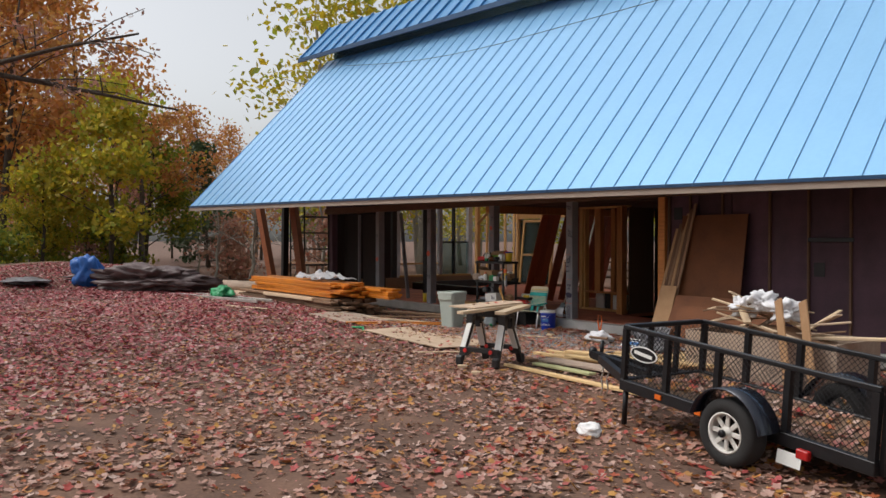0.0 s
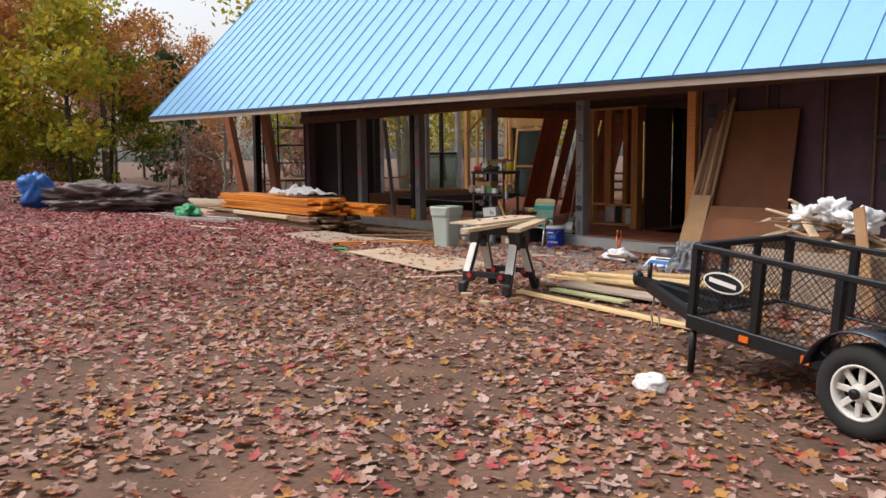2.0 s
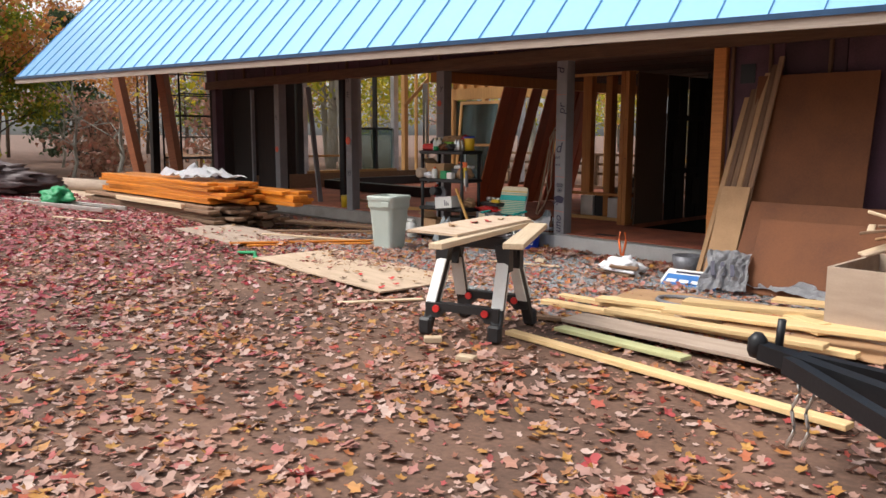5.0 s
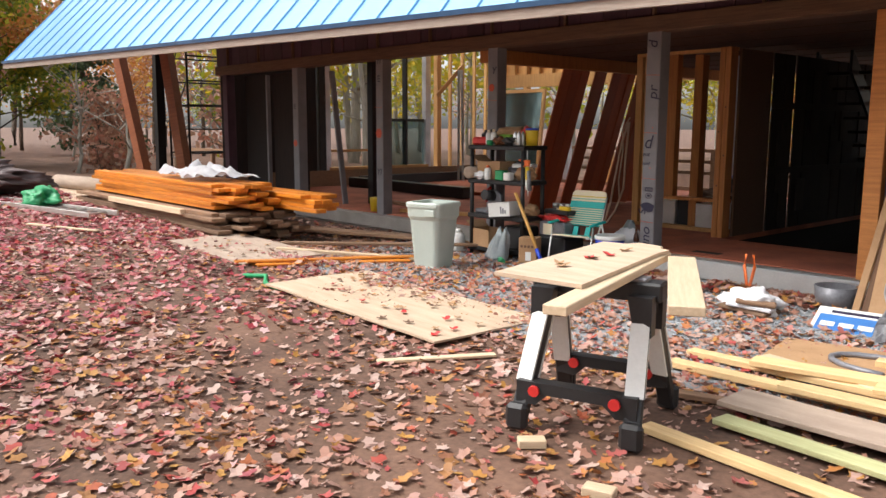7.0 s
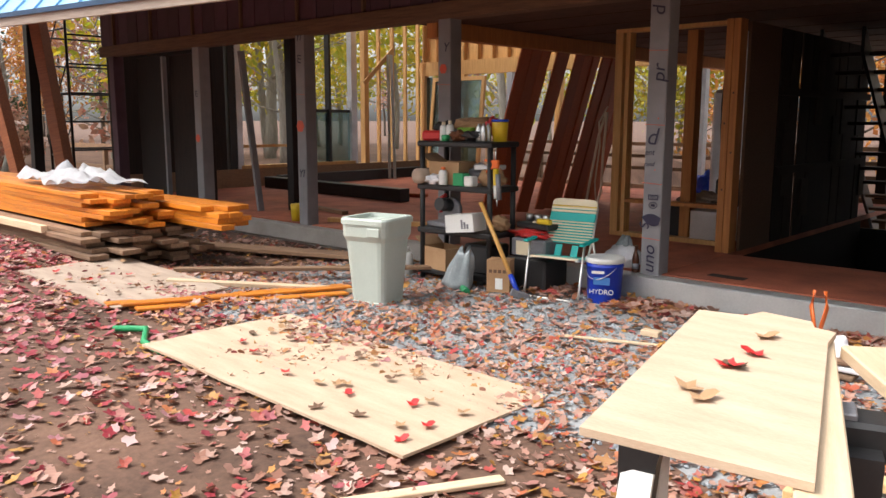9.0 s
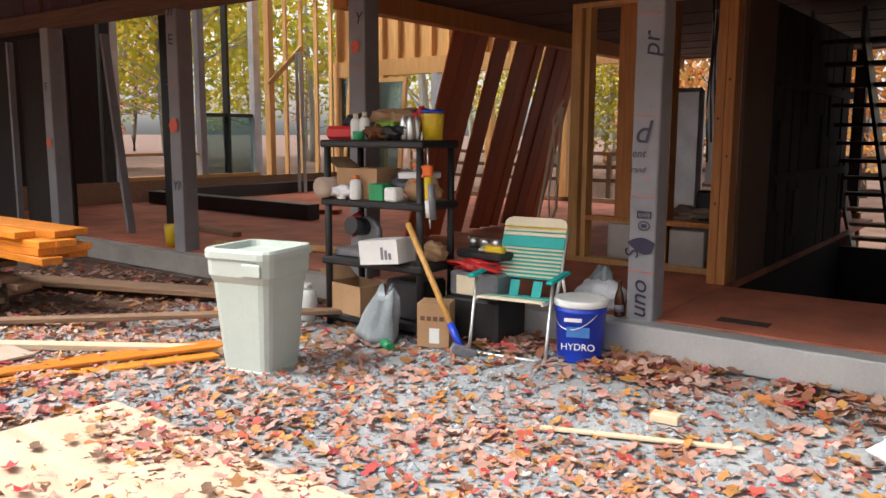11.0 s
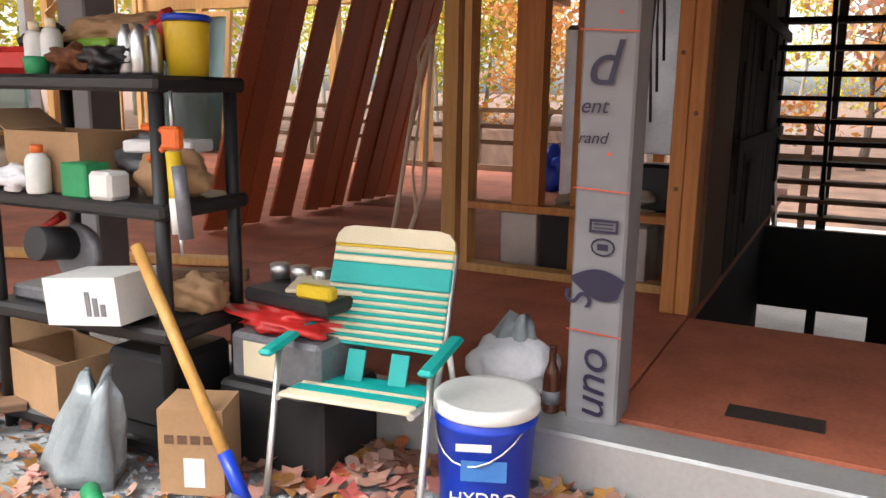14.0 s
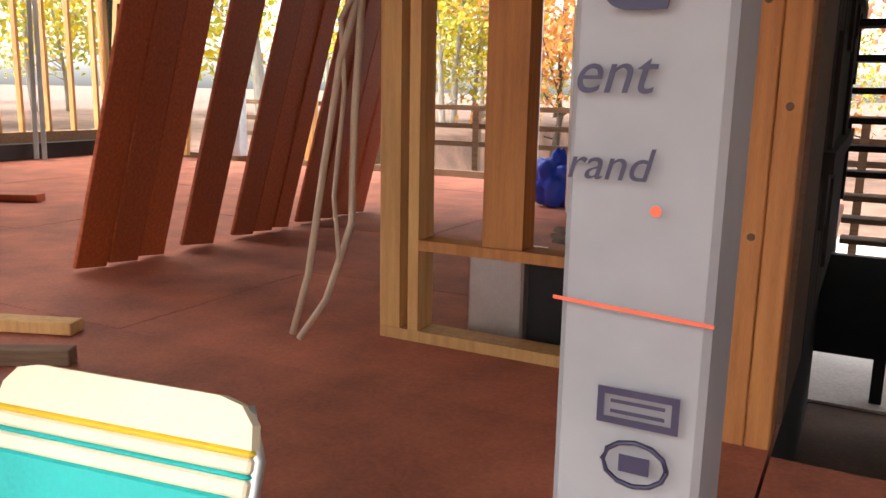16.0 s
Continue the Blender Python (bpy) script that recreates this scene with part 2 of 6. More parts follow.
def bm_tube(bm, pts, r, seg=8, r1=None, caps=True):
    """A round rod through the points, tapering from r to r1."""
    pts = [Vector(p) for p in pts]
    rings = []
    for i, p in enumerate(pts):
        d = (pts[min(i + 1, len(pts) - 1)] - pts[max(i - 1, 0)]).normalized()
        q = d.to_track_quat("Z", "Y")
        k = r if r1 is None else r + (r1 - r) * i / (len(pts) - 1)
        rings.append([bm.verts.new(p + q @ Vector((k * math.cos(a * math.tau / seg), k * math.sin(a * math.tau / seg), 0))) for a in range(seg)])
    for a, b in zip(rings, rings[1:]):
        for i in range(seg):
            f = bm.faces.new((a[i], a[(i + 1) % seg], b[(i + 1) % seg], b[i]))
            f.smooth = True
    if caps:
        bm.faces.new(rings[0][::-1]), bm.faces.new(rings[-1])
    return bm


def tube(pts, r, seg=8, r1=None):
    return bm_tube(bmesh.new(), pts, r, seg, r1)


def lathe(profile, seg=24, m=Matrix(), bm=None, caps=True):
    """Turned shape from (radius, height) pairs."""
    bm = bm or bmesh.new()
    rings = [[bm.verts.new(m @ Vector((r * math.cos(a * math.tau / seg), r * math.sin(a * math.tau / seg), z))) for a in range(seg)] for r, z in profile]
    for a, b in zip(rings, rings[1:]):
        for i in range(seg):
            bm.faces.new((a[i], a[(i + 1) % seg], b[(i + 1) % seg], b[i])).smooth = True
    if caps:
        bm.faces.new(rings[0][::-1]), bm.faces.new(rings[-1])
    return bm


def prism(outline, depth, m=Matrix(), bm=None):
    """A flat outline in x and z, given thickness along y."""
    bm = bm or bmesh.new()
    a = [bm.verts.new(m @ Vector((x, -depth / 2, z))) for x, z in outline]
    b = [bm.verts.new(m @ Vector((x, depth / 2, z))) for x, z in outline]
    bm.faces.new(a), bm.faces.new(b[::-1])
    for i in range(len(a)):
        j = (i + 1) % len(a)
        bm.faces.new((a[j], a[i], b[i], b[j]))
    return bm


def lump(size, seed, rough=0.25, m=Matrix(), sub=4, bm=None):
    """A crumpled, uneven body (cloth, bag, paper)."""
    made = bmesh.new()
    bmesh.ops.create_icosphere(made, subdivisions=sub, radius=1)
    for v in made.verts:
        k = 1 + rough * noise.noise(v.co * 1.7 + Vector((seed, 0, 0))) * 1.3 - rough * 1.1 * abs(noise.noise(v.co * 2.9 + Vector((0, seed, 0)))) - rough * 0.5 * abs(noise.noise(v.co * 7 + Vector((seed, 0, seed))))
        c = v.co * k
        c.z = max(c.z, -0.75)
        v.co = m @ Vector((c.x * size[0] / 2, c.y * size[1] / 2, (c.z + 0.75) * size[2] / 1.75))
    for f in made.faces:
        f.smooth = True
    return made


def part(name, bm, material, parent=None, label="", smooth=False):
    me = bpy.data.meshes.new(name)
    bmesh.ops.recalc_face_normals(bm, faces=bm.faces[:])
    if smooth:
        for f in bm.faces:
            f.smooth = True
    bm.to_mesh(me)
    bm.free()
    me.materials.append(M[material] if isinstance(material, str) else material)
    ob = new(name, me)
    ob.parent = parent
    return tagged(ob, label)


def thing(name, m, label, category, group="", kind=""):
    ob = new(name)
    ob.empty_display_size = 0.05
    ob.matrix_basis = m if isinstance(m, Matrix) else Matrix.Translation(m)
    return tagged(ob, label, category, group, kind)


def solid(name, bm, material, label, category, m=Matrix(), group="", kind="", smooth=False):
    label = label if len(label.split()) > 3 else label + " on the shelf"
    ob = part(name, bm, material, None, label, smooth)
    ob.matrix_basis = m
    return tagged(ob, "", category, group, kind)


def along(p0, p1, roll=0.0):
    """A pose half way from p0 to p1, its x axis on the line."""
    p0, p1 = Vector(p0), Vector(p1)
    q = (p1 - p0).to_track_quat("X", "Z").to_matrix().to_4x4()
    return Matrix.Translation((p0 + p1) / 2) @ q @ pose(0, 0, 0, roll)


def board(name, p0, p1, w, th, material, label, category="board", group="", parent=None, roll=0.0):
    """A sawn board from p0 to p1, w across and th thick, with eased edges."""
    ln = (Vector(p1) - Vector(p0)).length
    ob = part(name, box((ln, w, th), Matrix(), min(0.004, th / 5)), material, parent, label)
    ob.matrix_basis = along(p0, p1, roll)
    return ob if parent else tagged(ob, "", category, group)


def step(a, b, v):
    k = min(1, max(0, (v - a) / (b - a)))
    return k * k * (3 - 2 * k)


def ground_z(x, y):
    g = 0.04 * min(6, max(0, 0.5 - x)) * step(-1.2, -3.0, y) if y < 0 else 0.0
    g += 0.75 * math.exp(-((x + 18) ** 2 / 30 + (y + 5.5) ** 2 / 22))
    g += 0.02 * noise.noise(Vector((x * 0.6, y * 0.6, 0))) * step(-0.6, -2.5, y)
    g -= 1.25 * step(0.7, 1.3, y) * step(-10.6, -10.0, x) * step(14, 11, x)
    return g


def words(name, text, size, m, material, parent, shear=0.0):
    """Lettering as thin raised mesh."""
    cu = bpy.data.curves.new(name, "FONT")
    cu.body, cu.size, cu.extrude, cu.shear, cu.align_x, cu.align_y = text, size, 0.0008, shear, "CENTER", "CENTER"
    tmp = bpy.data.objects.new(name, cu)
    me = bpy.data.meshes.new_from_object(tmp)
    bpy.data.objects.remove(tmp)
    me.materials.append(M[material])
    ob = new(name, me)
    ob.parent, ob.matrix_basis = parent, m
    return ob


def facing(p0, p1, across):
    """A pose on the line from p0 to p1 (x), with y as near to across as can be."""
    p0, p1 = Vector(p0), Vector(p1)
    x = (p1 - p0).normalized()
    z = x.cross(Vector(across)).normalized()
    y = z.cross(x)
    return Matrix.Translation((p0 + p1) / 2) @ Matrix((x, y, z)).transposed().to_4x4()

# ---- ground ----


def grid_mesh(xs, ys, zf):
    bm = bmesh.new()
    rows = [[bm.verts.new((x, y, zf(x, y))) for x in xs] for y in ys]
    for a, b in zip(rows, rows[1:]):
        for i in range(len(xs) - 1):
            bm.faces.new((a[i], a[i + 1], b[i + 1], b[i])).smooth = True
    return bm


near_x = [-900, -300, -120, -60] + [x * 0.5 for x in range(-80, 41)] + [30, 60, 150, 400, 900]
near_y = [-900, -300, -100, -40] + [y * 0.4 for y in range(-50, 60)] + [30, 45, 80, 200, 500, 900]
solid("ground", grid_mesh(near_x, near_y, ground_z), "dirt", "brown bare earth yard sloping gently, scattered with leaves", "ground", kind="structure")


def gravel_z(x, y):
    k = min(step(-3.9, -3.0, x + 0.3 * noise.noise(Vector((y, 0, 3)))), step(5.5, 4.0, x), step(-3.35, -2.7, y + 0.35 * noise.noise(Vector((x, 1, 0)))))
    return ground_z(x, y) - 0.03 + 0.045 * k


gx, gy = [-4.5 + i * 0.15 for i in range(68)], [-3.8 + i * 0.15 for i in range(26)]
solid("gravel_bed", grid_mesh(gx, gy, gravel_z), "gravel", "blue-grey crushed stone bed along the house front", "gravel", kind="structure")

solid("back_apron", span((-5, 6.1, -1.3), (6, 15, -1.225)), "paleground", "pale dusty gravel ground behind the house", "gravel", kind="structure")

# ---- roof ----
PITCH, RUN = radians(46), 4.75
roof_m = Matrix.Translation((-12.3, -3.03, 2.67)) @ pose(0, 0, 0, 0, 0.63, 5.71)
roof = thing("roof", roof_m, "bright blue standing-seam metal roof on a steep pitch", "roof", kind="structure")
slope_ln = RUN / math.cos(PITCH)
up = pose(0, 0, 0, 46)
ROOF_LN, SEAM = 22.05, 0.45
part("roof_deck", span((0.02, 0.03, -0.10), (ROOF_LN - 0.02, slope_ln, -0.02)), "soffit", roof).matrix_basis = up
part("fascia", span((0, -0.02, -0.12), (ROOF_LN, 0.028, -0.022)), "fascia", roof, "pale wooden fascia board under the eave").matrix_basis = Matrix()
part("drip_edge", span((0, -0.045, -0.03), (ROOF_LN, -0.022, 0.02)), "roofdark", roof, "dark drip edge").matrix_basis = Matrix()
bm = span((0.0, -0.03, -0.018), (SEAM, slope_ln, 0))
bm_box(bm, (0.011, slope_ln + 0.03, 0.018), Matrix.Translation((0.0, slope_ln / 2 - 0.015, 0.01)))
first = part("roof_panel", bm, "roof", roof)
first.matrix_basis = up
for i in range(1, 49):
    o = new("roof_panel", first.data)
    o.parent, o.matrix_basis = roof, Matrix.Translation((i * SEAM, 0, 0)) @ up
# Same blue metal, darkened: weaker sky reflection is put into the colour.
M["roofupper"] = mat("blue_seam_metal_dim_sky", (0.08, 0.27, 0.52), (0.06, 0.22, 0.45), 0.3, 0.35, scale=1.5, bump=0.02)
top_z = RUN * math.tan(PITCH)
# Band made see-through and shadowless, added as a way in for daylight.
part("clerestory_pane", span((0.3, RUN + 0.02, top_z - 0.1), (ROOF_LN, RUN + 0.04, top_z + 0.62)), "hazy", roof, "pale clerestory strip, made translucent to let daylight in").visible_shadow = False
bm = span((0.0, 0, -0.02), (SEAM * 1.35, 1.75, 0))
bm_box(bm, (0.035, 1.75, 0.06), Matrix.Translation((0, 0.875, 0.02)))
uproof = None
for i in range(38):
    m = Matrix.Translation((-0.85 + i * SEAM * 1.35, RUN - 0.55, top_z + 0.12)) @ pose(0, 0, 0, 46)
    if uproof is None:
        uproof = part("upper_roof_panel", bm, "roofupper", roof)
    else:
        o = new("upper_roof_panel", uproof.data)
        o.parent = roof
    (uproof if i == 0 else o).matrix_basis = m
part("upper_fascia", span((-0.9, RUN - 0.60, top_z + 0.0), (ROOF_LN, RUN - 0.55, top_z + 0.13)), "roofdark", roof, "dark blue fascia").matrix_basis = Matrix()
# West part of the back slope left out to let daylight into the hall.
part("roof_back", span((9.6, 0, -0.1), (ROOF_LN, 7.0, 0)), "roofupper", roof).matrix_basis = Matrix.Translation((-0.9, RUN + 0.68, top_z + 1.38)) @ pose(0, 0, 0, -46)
tagged(solid("roof_cable", tube([roof_m @ Vector((x, 0, 0)) + Vector((0, v * math.cos(PITCH), v * math.sin(PITCH) + 0.05)) for x, v in [(1.4 + 0.8 * i, 6.1 - 0.9 * math.sin(min(1, i / 9) * 1.7) + 0.05 * max(0, i - 9)) for i in range(18)]], 0.009, 5), "blackplastic", "thin dark cable sagging across the blue roof", "cable"))

# ---- frame of the house ----
S = 2.3
solid("sill_west", span((-9.7, -0.1, 0.03), (-2.0, 0.06, 0.215), 0.01), "concrete", "grey weathered timber edge of the porch floor", "sill", kind="structure")
solid("sill", span((-1.995, -0.12, 0.03), (9.0, 0.06, 0.215), 0.01), "flash", "galvanised metal flashing along the edge of the floor", "flashing", kind="structure")
solid("foundation", span((-9.65, -0.06, -0.6), (9.0, 0.2, 0.03)), "concrete", "rough concrete foundation under the floor", "foundation", kind="structure")


def floor_piece(name, lo, hi):
    t = tagged(new(name), "red-brown weathered plywood subfloor with footprints and dust", "floor", kind="structure")
    nx, ny = max(1, round((hi[0] - lo[0]) / 2.44)), max(1, round((hi[1] - lo[1]) / 1.22))
    sx, sy = (hi[0] - lo[0]) / nx, (hi[1] - lo[1]) / ny
    for i in range(nx):
        for j in range(ny):
            p = part("subfloor_panel", span((lo[0] + i * sx + 0.002, lo[1] + j * sy + 0.002, 0.16), (lo[0] + (i + 1) * sx - 0.002, lo[1] + (j + 1) * sy - 0.002, 0.222 + 0.0015 * ((i + j) % 2))), "deck", t)
    return t


floor_piece("floor_west", (-9.8, 0.07, 0), (0.05, 7.6, 0))
floor_piece("floor_east", (0.055, 0.07, 0), (2.5, 1.42, 0))
floor_piece("floor_side", (2.55, 0.07, 0), (8.9, 7.6, 0))
# Laid strip, not a cut: the slot's inner shade is its colour.
solid("floor_slot", span((0.38, 0.26, 0.2215), (0.68, 0.37, 0.226)), "darkboard", "narrow dark slot cut in the subfloor", "slot", kind="structure")
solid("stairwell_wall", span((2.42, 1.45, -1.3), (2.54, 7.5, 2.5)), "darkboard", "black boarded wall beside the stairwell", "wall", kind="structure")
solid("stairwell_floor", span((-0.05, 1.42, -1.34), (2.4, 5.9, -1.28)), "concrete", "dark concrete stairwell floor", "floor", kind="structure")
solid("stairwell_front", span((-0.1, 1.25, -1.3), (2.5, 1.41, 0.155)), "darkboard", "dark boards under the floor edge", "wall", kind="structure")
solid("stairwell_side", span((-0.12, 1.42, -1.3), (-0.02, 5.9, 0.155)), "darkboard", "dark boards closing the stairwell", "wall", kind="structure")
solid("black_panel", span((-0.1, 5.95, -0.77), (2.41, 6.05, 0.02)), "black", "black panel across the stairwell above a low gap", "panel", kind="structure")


def post(x, material, label, marks):
    t = thing("wrapped_post", (x, 0.09, 0.216), label, "post", "front posts")
    h = 2.36
    bm = bmesh.new()
    zs = [0, 0.3, 0.7, 1.2, 1.7, h]
    rings = []
    for z in zs:
        w = 0.084 + 0.003 * noise.noise(Vector((x, z * 3, 0)))
        rings.append([bm.verts.new((px * w, py * w, z)) for px, py in ((-1, -0.9), (-0.9, -1), (0.9, -1), (1, -0.9), (1, 0.9), (0.9, 1), (-0.9, 1), (-1, 0.9))])
    for a, b in zip(rings, rings[1:]):
        for i in range(8):
            bm.faces.new((a[i], a[(i + 1) % 8], b[(i + 1) % 8], b[i]))
    bm.faces.new(rings[0][::-1]), bm.faces.new(rings[-1])
    part("wrap", bm, material, t)
    for kind, text, px, z, size in marks:
        if kind == "w":
            words("print", text, size, Matrix.Translation((px, -0.0965, z)) @ pose(0, 0, 0, 90), "ink", t, 0.25)
        elif kind == "v":
            words("print", text, size, Matrix.Translation((px, -0.0965, z)) @ pose(0, 0, 0, 90) @ pose(0, 0, 0, 0, 0, 90), "ink", t, 0.2)
        elif kind == "line":
            part("red_line", box((0.176, 0.001, 0.004), Matrix.Translation((0, -0.0962, z)) @ pose(0, 0, 0, 0, 3)), "inkred", t, "red printed line")
        elif kind == "dot":
            part("red_dot", lathe([(0.006, 0), (0.006, 0.001)], 8, Matrix.Translation((px, -0.096, z)) @ pose(0, 0, 0, 90)), "inkred", t)
        elif kind == "frame":
            bm = bmesh.new()
            for dx, dz, sx, sz in ((0, 0.017, 0.09, 0.008), (0, -0.017, 0.09, 0.008), (-0.041, 0, 0.008, 0.027), (0.041, 0, 0.008, 0.027), (0, 0.006, 0.06, 0.004), (0, -0.006, 0.06, 0.004)):
                bm_box(bm, (sx, 0.001, sz), Matrix.Translation((px + dx, -0.0965, z + dz)))
            part("printed_frame", bm, "ink", t)
        elif kind == "ring":
            bm = bmesh.new()
            bm_tube(bm, [(px + 0.036 * math.cos(a / 12 * math.tau), -0.0955, z + 0.026 * math.sin(a / 12 * math.tau)) for a in range(13)], 0.003, 4)
            bm_box(bm, (0.034, 0.001, 0.02), Matrix.Translation((px, -0.0965, z)))
            part("printed_ring", bm, "ink", t)
        elif kind == "swoosh":
            out = [(0.09 - 0.17 * k / 10, 0.045 + 0.03 * math.sin(k / 10 * 3.1)) for k in range(11)] + [(-0.08 + 0.15 * k / 10, 0.035 - 0.06 * math.sin(k / 10 * 2.2)) for k in range(11)]
            part("printed_swoosh", prism([(px + a, z + b) for a, b in out], 0.001, Matrix.Translation((0, -0.0965, 0))), "ink", t)
        elif kind == "hex":
            part("printed_badge", lathe([(size, 0), (size, 0.001)], 6, Matrix.Translation((px, -0.0955, z)) @ pose(0, 0, 0, 90)), "inkred", t, "faded red hexagonal badge")
    return t


GREY = "square porch post in grey printed wrap"
# The printed post beside the chair.
post(0.0, "wrapgrey", GREY + " with dark lettering", [
    ("v", "uno", 0.0, 0.13, 0.15), ("line", "", 0, 0.30, 0), ("v", "S", -0.05, 0.40, 0.12), ("swoosh", "", 0.0, 0.43, 0),
    ("ring", "", 0.015, 0.575, 0), ("frame", "", 0.015, 0.64, 0), ("line", "", 0, 0.75, 0), ("dot", "", 0.02, 0.86, 0), ("w", "rand", -0.035, 0.905, 0.05),
    ("w", "ent", -0.035, 1.0, 0.065), ("w", "d", -0.02, 1.12, 0.19), ("line", "", 0, 1.22, 0), ("dot", "", 0.03, 1.27, 0), ("v", "pr", 0.02, 1.62, 0.16), ("line", "", 0, 1.8, 0), ("v", "d", 0.0, 2.1, 0.16)])
post(-S, "wrapgrey", GREY + " standing behind the shelf", [("hex", "", 0, 1.75, 0.05), ("w", "Y", 0.03, 1.95, 0.12), ("line", "", 0, 1.6, 0)])
post(-2 * S, "wrapgrey", GREY + " with a faded red badge", [("hex", "", 0, 1.18, 0.075), ("v", "m", 0, 1.95, 0.14), ("w", "YI", 0, 0.62, 0.13), ("line", "", 0, 1.55, 0), ("w", "YI", 0, 2.2, 0.12)])
post(-3 * S, "wrapgrey", GREY + " beside dark panels", [("hex", "", 0, 1.0, 0.06), ("v", "m", 0, 1.6, 0.12)])
post(-4 * S - 0.2, "wrap", "dark purple-brown corner post under the eave", [])
solid("header_beam", span((-9.7, -0.03, 2.44), (9.0, 0.17, 2.60), 0.006), "beam", "weathered brown beam across the porch posts", "beam", kind="structure")


def siding(x0, x1, z0, z1, y, w, name, label):
    t = tagged(new(name), label, "wall", kind="structure")
    n = round((x1 - x0) / w)
    d = (x1 - x0) / n
    proto = part("siding_board", span((0.004, -0.02, 0), (d - 0.004, 0.02, z1 - z0), 0.003), "wrap", t)
    proto.matrix_basis = Matrix.Translation((x0, y, z0))
    for i in range(1, n):
        o = new("siding_board", proto.data)
        o.parent, o.matrix_basis = t, Matrix.Translation((x0 + i * d, y - 0.004 * (i % 2), z0))
    part("backing", span((x0, y + 0.022, z0), (x1, y + 0.06, z1)), "darkboard", t)
    return t


siding(-9.7, 9.0, 2.602, 3.3, 0.03, 0.3, "wall_gable_band", "purple-brown boarded wall above the beam")
siding(2.275, 9.0, 0.216, 2.438, 0.03, 0.6, "wall_front", "dark purple-brown sheathed front wall")
for x in (2.34, 2.75, 3.35, 4.15, 4.75, 5.35, 5.95, 6.55, 7.15, 7.75, 8.35):
    board("wall_stud", (x, -0.012, 0.22), (x, -0.012, 2.435), 0.045, 0.03, "beam", "thin brown batten on the dark sheathing", "batten", "wall battens")
for i in range(16):
    x = -9.2 + i * 1.15
    board("band_batten", (x, -0.012, 2.605), (x, -0.012, 3.28), 0.045, 0.03, "beam", "thin brown batten above the beam", "batten", "band battens")
board("door_jamb", (2.2, 0.0, 0.22), (2.2, 0.0, 2.435), 0.10, 0.14, "stud", "rough brown timber jamb of the wide opening", "jamb")
board("slot_vent", (4.75, -0.035, 1.72), (5.4, -0.035, 1.72), 0.02, 0.06, "black", "short black bar fixed to the dark wall", "bar")
for x, z in ((2.5, 2.15), (2.55, 1.6), (2.55, 1.0), (4.9, 1.3)):
    solid("wall_patch", box((0.16, 0.006, 0.2), Matrix.Translation((x, -0.0, z)) @ Matrix.Translation((0, 0.003, 0))), "black", "black square patch on the sheathing", "patch")

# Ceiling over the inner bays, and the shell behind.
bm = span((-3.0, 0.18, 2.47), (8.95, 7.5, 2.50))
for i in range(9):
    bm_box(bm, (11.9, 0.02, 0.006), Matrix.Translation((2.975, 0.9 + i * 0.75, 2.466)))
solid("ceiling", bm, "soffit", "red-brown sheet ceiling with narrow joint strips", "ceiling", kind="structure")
solid("wall_east", span((8.9, 0.1, 0.0), (9.0, 7.6, 6.0)), "darkboard", "dark boarded end wall", "wall", kind="structure")
solid("wall_mid_back", span((2.55, 7.5, 0), (8.9, 7.6, 4.5)), "darkboard", "dark boarded back wall", "wall", kind="structure")


def stud(x, y, z0, z1, w=0.04, d=0.09, material="stud", lab="orange fir stud of the open wall framing", g="wall studs"):
    return board("wall_stud", (x, y, z0), (x, y, z1), d, w, material, lab, "stud", g)


# West end wall with its tall windows.
WX = -9.9
gw = tagged(new("wall_west"), "open timber end wall with tall windows", "wall", kind="structure")
part("low_wall", span((WX - 0.08, 0.2, -0.2), (WX + 0.08, 7.6, 0.56)), "oldboard", gw)
part("head", span((WX - 0.08, 0.2, 4.15), (WX + 0.08, 7.6, 4.4)), "studpale", gw)
part("dark_front", span((WX - 0.06, 0.2, 0.56), (WX + 0.06, 2.3, 4.15)), "darkboard", gw)
for y, w, m_ in ((2.58, 0.14, "foil"), (2.45, 0.16, "black"), (4.2, 0.12, "wrapgrey"), (4.75, 0.05, "black"), (5.4, 0.15, "foil"), (5.75, 0.12, "studpale")):
    part("mullion", span((WX - 0.07, y - w / 2, 0.56), (WX + 0.07, y + w / 2, 4.15)), m_, gw)
part("window_sill", span((WX - 0.09, 2.6, 0.56), (WX + 0.09, 5.4, 0.62)), "studpale", gw)
part("window_rail", span((WX - 0.04, 2.65, 0.95), (WX + 0.0, 4.14, 1.0)), "studpale", gw)
part("window_rail", span((WX - 0.04, 4.26, 1.62), (WX + 0.02, 5.32, 1.68)), "black", gw)
part("pane", span((WX - 0.01, 4.26, 0.62), (WX + 0.0, 5.32, 1.62)), "hazy", gw, "hazy greenish plastic sheet").visible_shadow = False
part("gable_sheathing", prism([(0.2, 4.4), (7.0, 4.4), (6.0, 5.2), (3.7, 7.4), (0.9, 4.9)], 0.06, Matrix.Translation((WX, 0, 0)) @ pose(0, 0, 0, 0, 0, 90)), "studpale", gw)
for y in (6.1, 6.5, 6.9, 7.3):
    part("stud", span((WX + 0.02, y - 0.02, 0.56), (WX + 0.11, y + 0.02, 4.15)), "studpale", gw)
part("diagonal", box((1.1, 0.04, 0.09), along((WX + 0.12, 5.6, 2.2), (WX + 0.12, 6.5, 3.0))), "studpale", gw)

